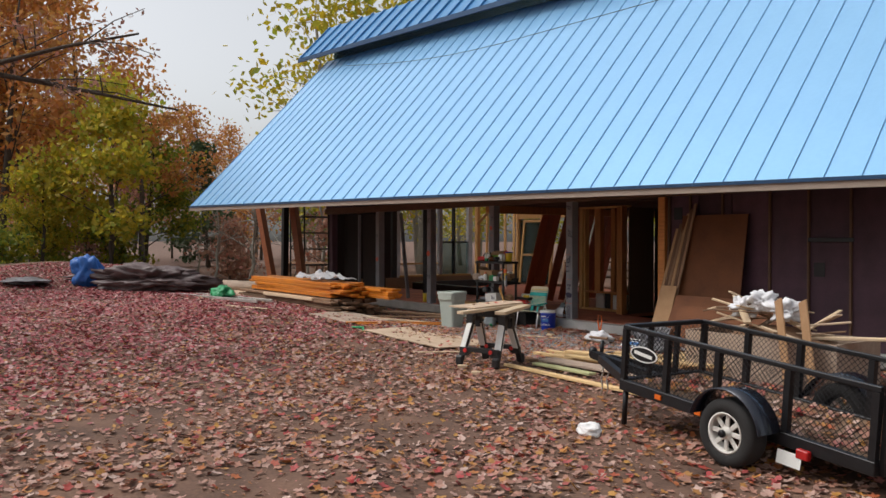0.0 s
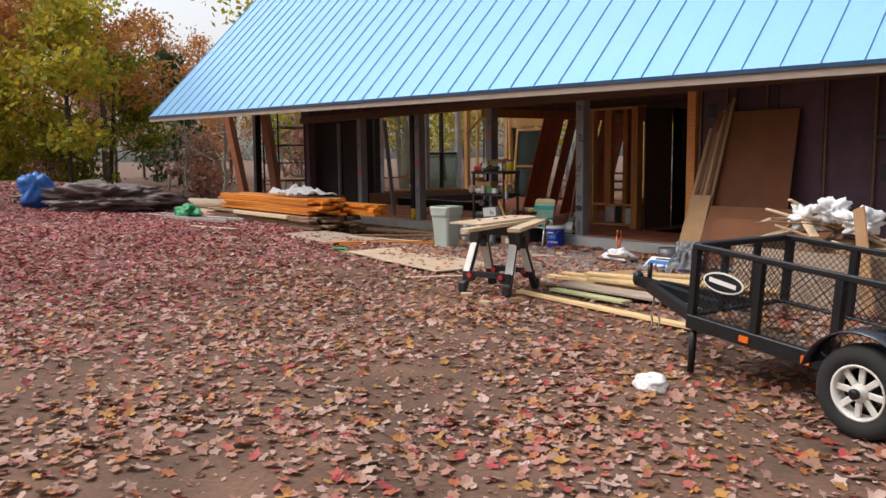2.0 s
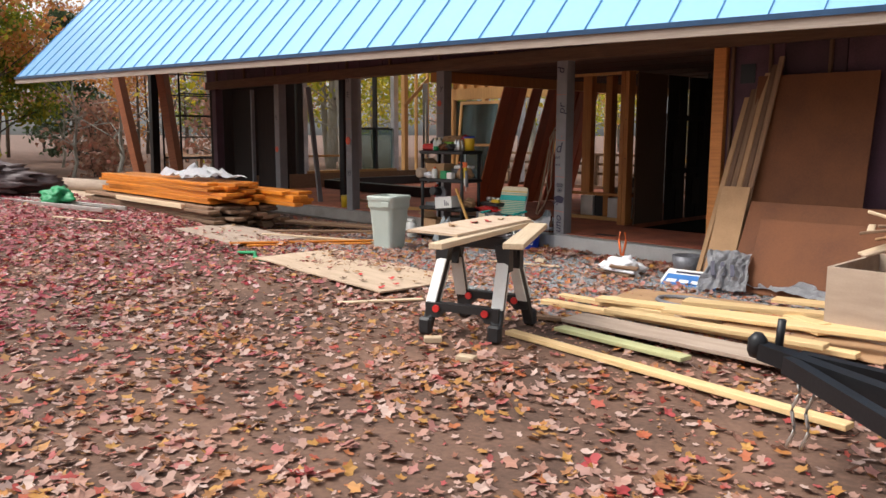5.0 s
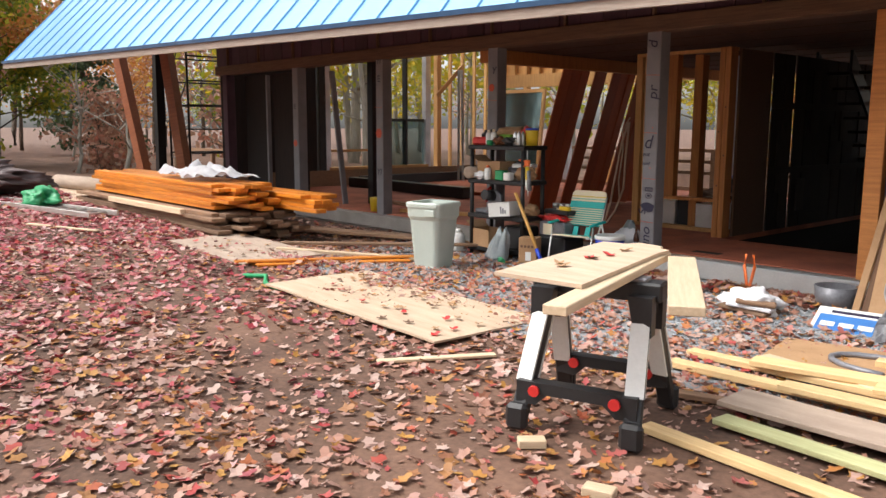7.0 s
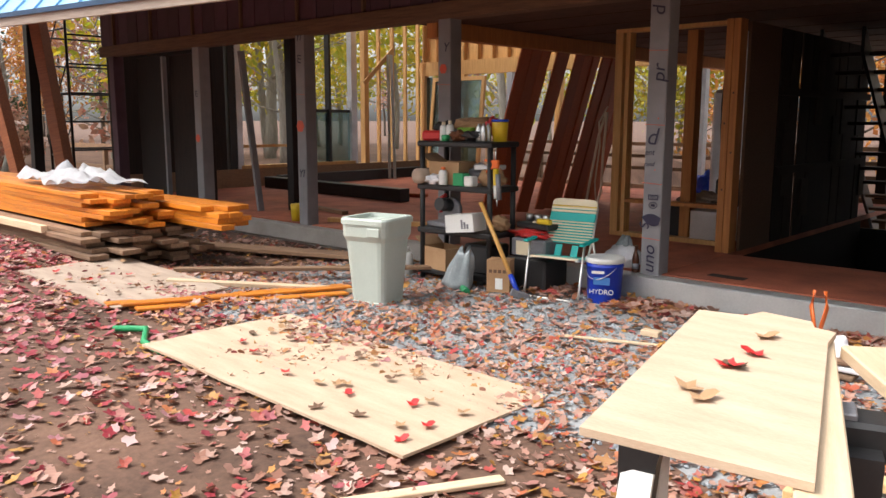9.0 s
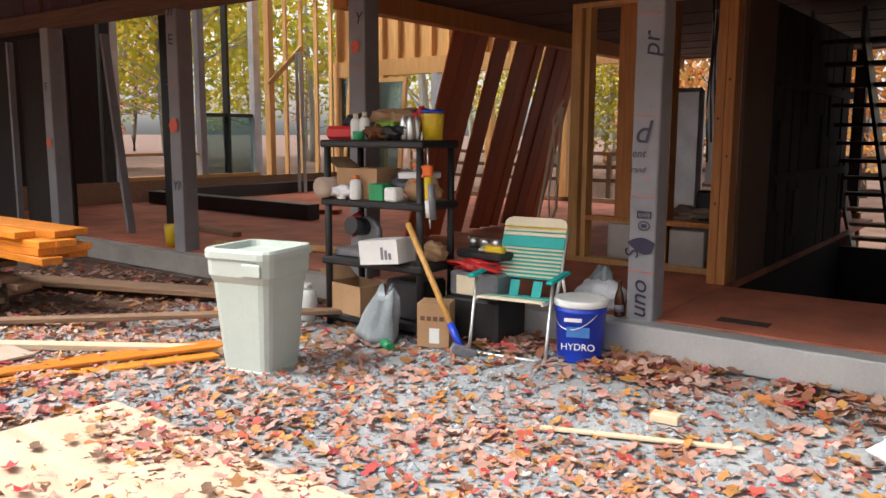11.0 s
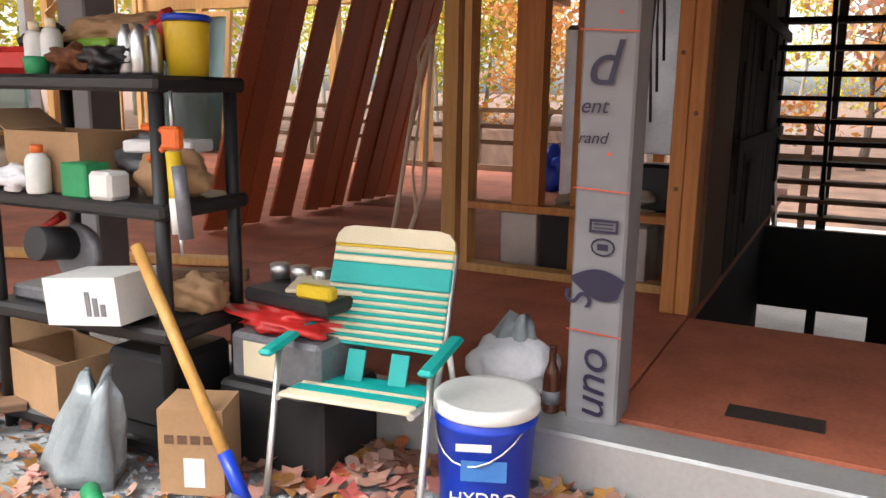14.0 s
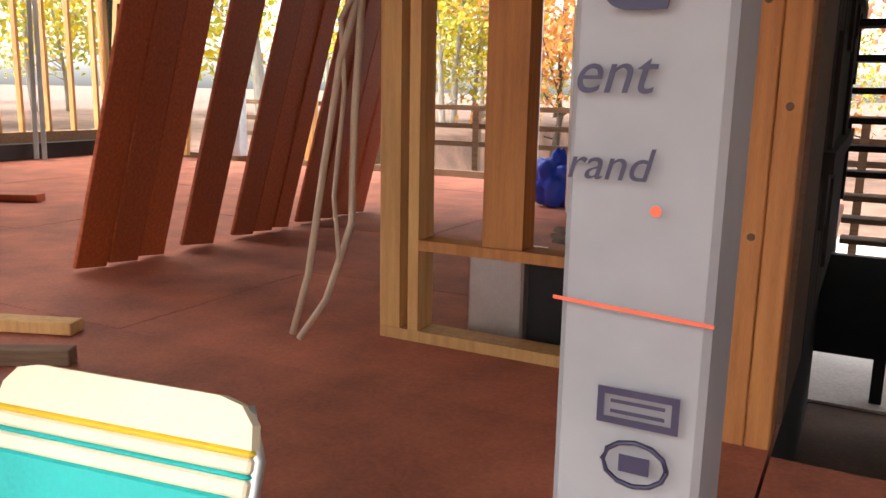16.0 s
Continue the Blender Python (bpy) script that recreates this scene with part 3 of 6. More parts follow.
# Back wall: open bays between studs.
bw = tagged(new("wall_north"), "open back wall of timber studs with a sheathed upper storey", "wall", kind="structure")
part("upper_sheathing", span((-9.9, 7.52, 2.75), (2.5, 7.6, 5.6)), "studpale", bw, "bright yellow-brown sheathing")
part("lintel", span((-9.9, 7.42, 2.45), (2.5, 7.6, 2.75)), "studpale", bw)
part("floor_edge", span((-9.9, 7.5, -0.2), (-0.1, 7.6, 0.30)), "oldboard", bw)
for x, w, m_ in ((-9.8, 0.14, "studpale"), (-8.6, 0.12, "studpale"), (-7.3, 0.14, "foil"), (-6.1, 0.12, "studpale"), (-4.6, 0.14, "studpale"), (-3.1, 0.12, "foil"), (-1.4, 0.14, "studpale"), (-0.2, 0.14, "darkboard"), (2.4, 0.14, "darkboard")):
    part("stud", span((x - w / 2, 7.42, 0.30), (x + w / 2, 7.56, 2.45)), m_, bw)
for i in range(24):
    part("upper_stud", span((-9.8 + i * 0.4, 7.42, 2.75), (-9.76 + i * 0.4, 7.52, 4.6)), "studpale", bw)
part("pane", span((-9.72, 7.48, 0.32), (-8.68, 7.49, 2.42)), "hazy", bw, "hazy window sheet").visible_shadow = False

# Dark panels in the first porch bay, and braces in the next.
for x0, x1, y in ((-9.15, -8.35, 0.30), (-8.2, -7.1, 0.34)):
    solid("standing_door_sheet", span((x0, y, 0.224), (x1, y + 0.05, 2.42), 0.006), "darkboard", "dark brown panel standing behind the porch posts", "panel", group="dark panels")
board("panel_batten", (-8.27, 0.28, 0.224), (-8.27, 0.28, 2.4), 0.07, 0.05, "wrapgrey", "grey batten between two dark panels", "batten")
board("leaning_brace", (-6.2, 0.5, 0.224), (-6.55, 0.5, 2.4), 0.09, 0.05, "wrapgrey", "grey board leaning under the beam", "board")
board("dark_post", (-5.95, 0.9, 0.224), (-5.95, 0.9, 2.6), 0.14, 0.14, "black", "black square post inside the porch", "post")

# Posts under the overhanging west end.
board("slanted_brace", (-12.35, -0.35, 0.0), (-13.1, -0.6, 3.1), 0.2, 0.2, "orangepost", "orange-brown round timber brace leaning outward", "brace", "roof braces")
board("slanted_brace", (-10.45, -0.3, 0.0), (-10.85, -0.5, 3.1), 0.2, 0.2, "orangepost", "orange-brown round timber brace leaning outward", "brace", "roof braces")
board("steel_post", (-11.8, -0.3, 0.0), (-11.7, -0.3, 3.3), 0.17, 0.17, "black", "dark square post carrying the roof end", "post")
sc = thing("scaffold", (-11.7, 0.15, -0.02), "black steel scaffold frames beside the house end", "scaffold")
for x in (-0.6, 0.35):
    for y in (0, 1.5):
        part("upright", tube([(x, y, 0), (x, y, 4.6)], 0.025, 6), "black", sc)
    for k in range(9):
        part("rung", tube([(x, 0, 0.45 + k * 0.5), (x, 1.5, 0.45 + k * 0.5)], 0.018, 6), "black", sc)
for k in range(4):
    for y in (0, 1.5):
        part("cross_brace", tube([(-0.6, y, 0.3 + k * 1.1), (0.35, y, 1.4 + k * 1.1)], 0.013, 5), "black", sc)
        part("ledger", tube([(-0.6, y, 0.85 + k * 1.1), (0.35, y, 0.85 + k * 1.1)], 0.016, 5), "black", sc)
dr = thing("deck_railing", (-16.5, 2.0, -0.1), "brown wooden deck railing beyond the house end", "railing")
for x in (0, 2.2, 4.4):
    part("rail_post", span((x, 0, 0), (x + 0.09, 0.09, 1.0)), "oldboard", dr)
for z in (0.5, 0.95):
    part("rail", span((0, 0.02, z), (6.3, 0.07, z + 0.09)), "oldboard", dr)
br = thing("back_railing", (-9.5, 9.3, -1.3), "brown wooden railing outside the back wall", "railing")
for i in range(8):
    part("rail_post", span((i * 1.6, 0, 0), (i * 1.6 + 0.09, 0.09, 2.3)), "oldboard", br)
for z in (1.75, 2.0, 2.25):
    part("rail", span((0, 0.02, z), (11.3, 0.07, z + 0.07)), "oldboard", br)

# Inner wall framing behind the printed post.
ds = thing("doubled_stud", (-0.02, 1.52, 0.224), "doubled orange fir stud with knots at the stairwell corner", "stud")
part("stud", span((-0.068, -0.08, 0), (-0.001, 0.075, 2.17), 0.004), "stud", ds)
part("stud", span((0.001, -0.076, 0), (0.068, 0.08, 2.17), 0.004), "stud", ds)
for kx, kz in ((-0.03, 0.6), (0.035, 0.95), (-0.04, 1.22), (0.03, 1.5)):
    part("knot", lathe([(0.012, 0), (0.009, 0.0015)], 10, Matrix.Translation((kx, -0.0755 if kx > 0 else -0.0795, kz)) @ pose(0, 0, 0, 90)), "beam", ds, "dark knot")
iw = thing("stud_wall", (0, 1.86, 0.224), "open framed partition of pale studs with a mid rail", "partition")
part("bottom_plate", span((-1.46, -0.06, 0), (-0.12, 0.06, 0.045)), "studpale", iw)
for x, w in ((-1.415, 0.09), (-1.31, 0.045)):
    part("stud", span((x - w / 2, -0.06, 0.046), (x + w / 2, 0.06, 2.16)), "studpale", iw)
part("mid_rail", span((-1.285, -0.065, 0.37), (-0.12, 0.065, 0.41)), "stud", iw)
part("stud", span((-1.02, -0.055, 0.412), (-0.86, 0.055, 2.16)), "stud", iw)
part("stud", span((-0.74, 0.14, 0.0), (-0.63, 0.28, 2.16)), "stud", iw)
part("top_plate", span((-1.46, -0.06, 2.162), (-0.12, 0.06, 2.2)), "studpale", iw)
dt = thing("duct_box", (-0.75, 2.15, 0.224), "shiny sheet-metal duct standing behind the partition", "duct")
part("duct", span((-0.42, -0.15, 0), (-0.18, 0.15, 0.34), 0.01), "tin", dt)
part("panel", span((-0.17, -0.12, 0), (0.12, -0.08, 0.36)), "black", dt, "black square panel")
part("duct", span((0.2, -0.3, 0), (0.5, -0.05, 0.34), 0.01), "tin", dt)
solid("foil_insulation", span((-0.52, 2.55, 0.9), (-0.16, 2.6, 2.39), 0.004), "foil", "silvery foil insulation panel behind the studs", "insulation")
solid("dark_appliance", span((-0.5, 2.3, 0.58), (-0.15, 2.5, 0.86), 0.02), "black", "black box resting on the duct", "box")
solid("duct_stub", span((-0.55, 2.28, 0.224), (-0.12, 2.62, 0.578), 0.005), "tin", "sheet-metal duct box on the floor", "duct")
for i, (x, y) in enumerate(((-0.32, 1.98), (-0.30, 1.99), (-0.27, 1.97))):
    solid("cable", tube([(x + 0.012 * math.sin(k * 0.9 + i), y, 2.39 - k * 0.16) for k in range(9 - i)], 0.008, 5), "blackplastic", "black electric cable hanging from the ceiling", "cable", group="hanging cables")
# Boarded partition along the stairwell, with gaps; boards darkened for its unlit side.
pw = thing("stairwell_partition", (0.06, 1.66, 0.224), "rough brown boards beside the stairwell, darkened for their unlit side, with gaps between", "partition")
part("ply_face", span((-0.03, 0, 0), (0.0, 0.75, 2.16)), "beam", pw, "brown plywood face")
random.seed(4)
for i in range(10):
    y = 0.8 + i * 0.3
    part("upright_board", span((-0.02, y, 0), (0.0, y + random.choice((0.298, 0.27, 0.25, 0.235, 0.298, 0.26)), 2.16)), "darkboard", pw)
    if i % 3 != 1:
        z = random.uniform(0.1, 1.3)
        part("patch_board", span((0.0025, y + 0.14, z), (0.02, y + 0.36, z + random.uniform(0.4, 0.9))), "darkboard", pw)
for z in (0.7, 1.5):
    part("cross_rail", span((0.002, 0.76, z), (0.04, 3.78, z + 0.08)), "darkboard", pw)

# Open stair climbing toward the front; upper treads darkened to stand in for backlighting.
st = thing("open_staircase", (0.0, 6.4, -0.2), "open-riser wooden staircase, upper treads darkened to look backlit", "staircase")
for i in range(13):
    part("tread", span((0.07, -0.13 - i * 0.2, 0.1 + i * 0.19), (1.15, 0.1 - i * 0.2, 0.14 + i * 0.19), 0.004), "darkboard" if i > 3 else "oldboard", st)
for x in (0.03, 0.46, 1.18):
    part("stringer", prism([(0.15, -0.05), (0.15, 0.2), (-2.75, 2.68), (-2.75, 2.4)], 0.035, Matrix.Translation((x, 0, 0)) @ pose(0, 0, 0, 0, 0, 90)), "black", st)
board("stair_post", (0.46, 6.3, -1.28), (0.46, 6.3, 2.39), 0.09, 0.09, "black", "black steel post beside the stair", "post")

# Block added to match the gap's dark right end as the camera sees it.
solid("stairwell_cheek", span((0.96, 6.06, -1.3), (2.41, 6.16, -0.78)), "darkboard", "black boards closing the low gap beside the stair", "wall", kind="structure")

# Long siding boards leaning against the loft edge.
random.seed(7)
y = 1.88
for i, (w, gap) in enumerate(((0.20, 0), (0.2, 0.004), (0.19, 0.004), (0.27, 0.15), (0.2, 0.17), (0.19, 0.004), (0.16, 0.004), (0.22, 0.10), (0.2, 0.004), (0.2, 0.02), (0.18, 0.02))):
    y += gap
    p0 = (-3.42 + 0.03 * random.random(), y + w / 2, 0.216)
    p1 = (-2.70 + 0.03 * random.random(), y + w / 2 + 0.38, 3.55)
    o = part("leaning_plank", box((3.38, w, 0.028), Matrix(), 0.004), "redplank", None, "long red-stained siding plank leaning upright inside")
    o.matrix_basis = facing(p0, p1, (0, 1, 0))
    tagged(o, "", "plank", "leaning siding planks")
    y += w
solid("loft_edge", span((-2.72, 0.2, 2.3), (-2.58, 7.4, 2.465)), "stud", "timber beam at the edge of the ceiling", "beam", kind="structure")

# ---- yard things ----


def g(x, y):
    return max(ground_z(x, y), gravel_z(x, y)) if (-4.5 < x < 5.4 and -3.8 < y < -0.1) else ground_z(x, y)


# Utility trailer.
TR = Matrix.Translation((5.86, -5.25, 0.02)) @ pose(0, 0, 0, 0, 4.3, -7)
tr = thing("utility_trailer", TR, "black steel utility trailer with expanded-mesh sides", "trailer")
TL, TW, T0, T1 = 2.45, 1.0, 0.42, 0.92
for y in (0, TW):
    part("bottom_rail", span((0, y - 0.03, T0 - 0.1), (TL, y + 0.03, T0), 0.006), "black", tr)
    part("top_rail", span((0, y - 0.02, T1 - 0.04), (TL, y + 0.02, T1), 0.006), "black", tr)
    for x in (0.03, 0.55, 1.1, 1.75, 2.42):
        part("stake", span((x - 0.025, y - 0.025, T0), (x + 0.025, y + 0.025, T1 - 0.04)), "black", tr)
for x, z in ((0.0, T1 - 0.04), (0.0, T0 - 0.1), (TL, T0 - 0.1)):
    part("cross_rail", span((x - 0.03, 0.03, z), (x + 0.03, TW - 0.03, z + 0.04 + 0.06 * (z < 0.6)), 0.005), "black", tr)
for x in (0.33, 0.67):
    part("front_stake", span((-0.02, x - 0.02, T0), (0.02, x + 0.02, T1 - 0.04)), "black", tr)
part("deck", span((0.03, 0.03, T0 - 0.05), (TL - 0.03, TW - 0.03, T0 - 0.02)), "oldboard", tr, "weathered plank bed")


def mesh_panel(w, h, along_x, origin):
    """Expanded metal: crossing thin strands."""
    bm = bmesh.new()
    p = 0.05
    n = int(w / p) + int(h / p * 2) + 2
    for s in (1, -1):
        for i in range(n):
            a = -h / 2 * 1.0 + i * p - (0 if s > 0 else 0)
            pts = []
            x0, x1 = (a - h, a) if s > 0 else (a, a - h)
            z0, z1 = 0.0, h
            if x1 == x0:
                continue
            lo, hi = max(0, min(x0, x1)), min(w, max(x0, x1))
            if hi - lo < 0.02:
                continue
            f = lambda x: z0 + (x - x0) / (x1 - x0) * (z1 - z0)
            q0, q1 = (lo, f(lo)), (hi, f(hi))
            mk = (lambda c: Vector(origin) + (Vector((c[0], 0, c[1])) if along_x else Vector((0, c[0], c[1]))))
            bm_tube(bm, [mk(q0), mk(q1)], 0.003, 3, None, False)
    return bm


for y in (0, TW):
    part("mesh_side", mesh_panel(TL, T1 - T0 - 0.02, True, (0, y, T0)), "black", tr, "expanded metal mesh")
part("mesh_front", mesh_panel(TW, T1 - T0 - 0.02, False, (0, 0, T0)), "black", tr)
gate = part("tail_gate", span((TL - 0.02, 0.02, T0 - 0.06), (TL + 0.04, TW - 0.02, T0)), "black", tr, "folding ramp gate standing upright")
for y in (0.04, TW / 2, TW - 0.04):
    part("gate_bar", span((TL + 0.0, y - 0.02, T0), (TL + 0.035, y + 0.02, 1.5)), "black", gate)
part("gate_bar", span((TL, 0.02, 1.5), (TL + 0.035, TW - 0.02, 1.54)), "black", gate)
part("tongue", box((1.15, 0.08, 0.08), along((0.15, TW / 2, T0 - 0.06), (-1.0, TW / 2 + 0.02, T0 - 0.02))), "black", tr)
part("tongue", box((0.95, 0.06, 0.08), along((0.0, 0.1, T0 - 0.06), (-0.8, TW / 2 - 0.05, T0 - 0.03))), "black", tr)
part("tongue", box((0.95, 0.06, 0.08), along((0.0, TW - 0.1, T0 - 0.06), (-0.8, TW / 2 + 0.1, T0 - 0.03))), "black", tr)
part("coupler", lathe([(0.03, 0), (0.045, 0.03), (0.045, 0.09), (0.02, 0.12)], 10, Matrix.Translation((-1.03, TW / 2 + 0.02, T0 - 0.06))), "black", tr)
part("jack", tube([(-0.95, TW / 2 + 0.07, T0 - 0.05), (-0.95, TW / 2 + 0.07, T0 + 0.14)], 0.02, 8), "black", tr)
for k in range(2):
    part("safety_chain", tube([(-0.75 + 0.05 * k + 0.012 * math.sin(i), TW / 2 - 0.08 + 0.03 * k, T0 - 0.08 - i * 0.028) for i in range(12)], 0.009, 5), "alu", tr)
part("prop_leg", tube([(0.04, 0.02, T0 - 0.1), (0.04, 0.02, 0.0)], 0.025, 8), "black", tr)


def wheel(y, side):
    m = Matrix.Translation((1.42, y, 0.345)) @ pose(0, 0, 0, 90)
    w = part("tyre", lathe([(0.150, -0.07), (0.155, -0.085), (0.2, -0.095), (0.245, -0.085), (0.258, -0.06), (0.26, 0), (0.258, 0.06), (0.245, 0.085), (0.2, 0.095), (0.155, 0.085), (0.150, 0.07)], 36, m, None, False), "rubber", tr)
    bm = lathe([(0.146, side * 0.03), (0.146, side * 0.07), (0.157, side * 0.088), (0.142, side * 0.086), (0.135, side * 0.05), (0.132, side * 0.0)], 32, m, None, False)
    part("rim", bm, "rim", w, "white painted spoked steel rim")
    for k in range(8):
        part("spoke", box((0.1, 0.036, 0.016), m @ pose(0, 0, side * 0.058, 0, 0, k * 45) @ Matrix.Translation((0.087, 0, 0)), 0.004), "rim", w)
    part("hub", lathe([(0.052, 0), (0.05, 0.016), (0.03, 0.026), (0.028, 0.045), (0.02, 0.05)], 16, m @ Matrix.Translation((0, 0, side * 0.055)) @ (pose(0, 0, 0) if side > 0 else pose(0, 0, 0, 180))), "rim", w)
    part("hub_cap", lathe([(0.03, 0), (0.03, 0.02), (0.02, 0.03)], 12, m @ Matrix.Translation((0, 0, side * 0.105)) @ (pose(0, 0, 0) if side > 0 else pose(0, 0, 0, 180))), "black", w)
    bm = bmesh.new()
    prof = [(math.cos(a) * 0.335, math.sin(a) * 0.335) for a in [radians(12 + 156 * k / 14) for k in range(15)]]
    outer = [[bm.verts.new((1.42 + x, y + dy, 0.35 + z)) for x, z in prof] for dy in (-0.12, 0.12)]
    inner = [[bm.verts.new((1.42 + x * 0.97, y + dy, 0.35 + z * 0.97)) for x, z in prof] for dy in (-0.12, 0.12)]
    for i in range(14):
        bm.faces.new((outer[0][i], outer[0][i + 1], outer[1][i + 1], outer[1][i]))
        bm.faces.new((inner[0][i], inner[0][i + 1], inner[1][i + 1], inner[1][i]))
        for k in (0, 1):
            bm.faces.new((outer[k][i], outer[k][i + 1], inner[k][i + 1], inner[k][i]))
    part("fender", bm, "navy", tr, "dark rounded fender", True)


wheel(-0.17, 1)
wheel(TW + 0.17, -1)
part("axle", tube([(1.42, -0.1, 0.345), (1.42, TW + 0.1, 0.345)], 0.03, 8), "black", tr)
part("reflector", box((0.07, 0.012, 0.04), Matrix.Translation((0.5, -0.037, T0 - 0.05))), "tail", tr, "orange side reflector")
part("reflector", box((0.06, 0.012, 0.05), Matrix.Translation((0.95, -0.037, T0 - 0.06))), "tail", tr, "orange side reflector")
part("tail_light", box((0.1, 0.05, 0.07), Matrix.Translation((1.95, -0.06, T0 - 0.1)), 0.008), "redlight", tr, "red tail light")
part("number_plate", box((0.2, 0.006, 0.1), Matrix.Translation((1.85, -0.08, T0 - 0.16)) @ pose(0, 0, 0, -8)), "white", tr, "white number plate")
badge = part("badge", lathe([(0.165, 0), (0.165, 0.006)], 28, Matrix.Translation((0.3, -0.034, T0 + 0.28)) @ pose(0, 0, 0, 90) @ Matrix.Diagonal((1, 0.42, 1, 1))), "white", tr, "oval black badge with a white rim")
part("badge_face", lathe([(0.152, 0), (0.152, 0.008)], 28, Matrix.Translation((0.3, -0.034, T0 + 0.28)) @ pose(0, 0, 0, 90) @ Matrix.Diagonal((1, 0.38, 1, 1))), "black", badge)
part("script_bar", box((0.22, 0.003, 0.03), Matrix.Translation((0.3, -0.0445, T0 + 0.28)) @ pose(0, 0, 0, 0, 5)), "white", badge)

solid("paper_ball", lump((0.28, 0.2, 0.12), 3, 0.2), "paper", "crumpled white paper lying on the leaves", "paper", Matrix.Translation((5.96, -5.76, g(5.96, -5.76))))

# Folding sawhorse with boards on it.
SH = Matrix.Translation((2.39, -3.91, 0.01)) @ pose(0, 0, 0, 0, 0, 19) @ Matrix.Diagonal((1, 1.12, 0.95, 1))
sh = thing("folding_sawhorse", SH, "black plastic folding sawhorse with white-faced legs", "sawhorse")
part("top_beam", box((0.66, 0.12, 0.1), Matrix.Translation((0, 0, 0.73)), 0.012), "blackplastic", sh)
part("top_tray", box((0.5, 0.09, 0.02), Matrix.Translation((0, 0, 0.787)), 0.004), "silver", sh, "scuffed grey top")
for s in (-1, 1):
    for e in (-1, 1):
        top, bot = Vector((e * 0.24, s * 0.05, 0.7)), Vector((e * 0.285, s * 0.30, 0.02))
        ln = (top - bot).length
        leg = part("leg", box((ln, 0.085, 0.05), along(bot, top), 0.008), "blackplastic", sh)
        part("leg_face", box((ln * 0.5, 0.087, 0.012), along(bot, top) @ Matrix.Translation((ln * 0.07, 0, 0.0)) @ Matrix.Translation((0, 0, 0.029))), "white", leg, "white leg face")
        part("leg_face", box((ln * 0.5, 0.087, 0.012), along(bot, top) @ Matrix.Translation((ln * 0.07, 0, -0.029))), "white", leg, "white leg face")
        part("foot", box((0.11, 0.06, 0.14), Matrix.Translation(bot + Vector((0, 0, 0.055))), 0.02), "blackplastic", leg)
        part("bracket", prism([(-0.06, 0.1), (0.06, 0.1), (0.06 if e > 0 else 0.02, -0.1), (-0.02 if e > 0 else -0.06, -0.1)], 0.07, Matrix.Translation((e * 0.245, s * 0.09, 0.62))), "blackplastic", leg)
    part("lower_brace", prism([(-0.3, 0.06), (0.3, 0.06), (0.3, -0.05), (0.2, -0.06), (0.14, 0.0), (-0.14, 0.0), (-0.2, -0.06), (-0.3, -0.05)], 0.07, Matrix.Translation((0, s * 0.245, 0.2))), "blackplastic", sh)
    for e in (-1, 1):
        part("pivot_knob", lathe([(0.03, 0), (0.028, 0.012)], 12, Matrix.Translation((e * 0.2, s * 0.245 - 0.048, 0.22)) @ pose(0, 0, 0, 90)), "red", sh, "red pivot knob")
ZT = 0.772
board("plank_offcut", (2.86, -4.80, ZT + 0.02), (2.36, -3.32, ZT + 0.02), 0.1, 0.04, "pine", "pale pine stud lying across the sawhorse", "board")
board("plank_offcut", (3.2, -4.43, ZT + 0.02), (2.52, -3.38, ZT + 0.02), 0.14, 0.04, "pine", "thick pale plank lying askew on the sawhorse", "board")
bm = prism([(2.28, -4.54), (2.735, -4.48), (2.45, -3.5), (2.43, -3.36), (2.36, -3.34), (2.33, -3.27), (2.16, -3.24), (2.14, -3.33), (1.99, -3.36)], 0.018, pose(0, 0, 0, -90) @ Matrix.Diagonal((1, 1, 1, 1)))
bmesh.ops.transform(bm, matrix=Matrix.Translation((-2.3, 3.9, 0)), verts=bm.verts[:])
solid("plywood_offcut", bm, "ply", "pale plywood offcut laid over the sawhorse with dry leaves on it", "plywood", Matrix.Translation((2.3, -3.9, ZT + 0.052)))

# Sheets, sticks and boards on the ground.
def sheet(name, c, w, ln, yaw, material, label, th=0.015, tilt=(0, 0)):
    bm = bmesh.new()
    n = 8
    vs = [[[bm.verts.new(((i / n - 0.5) * ln, (j / 4 - 0.5) * w, k * th + 0.012 * noise.noise(Vector((i * 0.5, j * 0.7, c[0]))))) for j in range(5)] for i in range(n + 1)] for k in (0, 1)]
    for k in (0, 1):
        for i in range(n):
            for j in range(4):
                bm.faces.new((vs[k][i][j], vs[k][i + 1][j], vs[k][i + 1][j + 1], vs[k][i][j + 1]))
    for i in range(n):
        for j in (0, 4):
            bm.faces.new((vs[0][i][j], vs[0][i + 1][j], vs[1][i + 1][j], vs[1][i][j]))
    for j in range(4):
        for i in (0, n):
            bm.faces.new((vs[0][i][j], vs[0][i][j + 1], vs[1][i][j + 1], vs[1][i][j]))
    return solid(name, bm, material, label, "plywood", Matrix.Translation((c[0], c[1], g(*c) + 0.02)) @ pose(0, 0, 0, tilt[0], tilt[1], yaw))


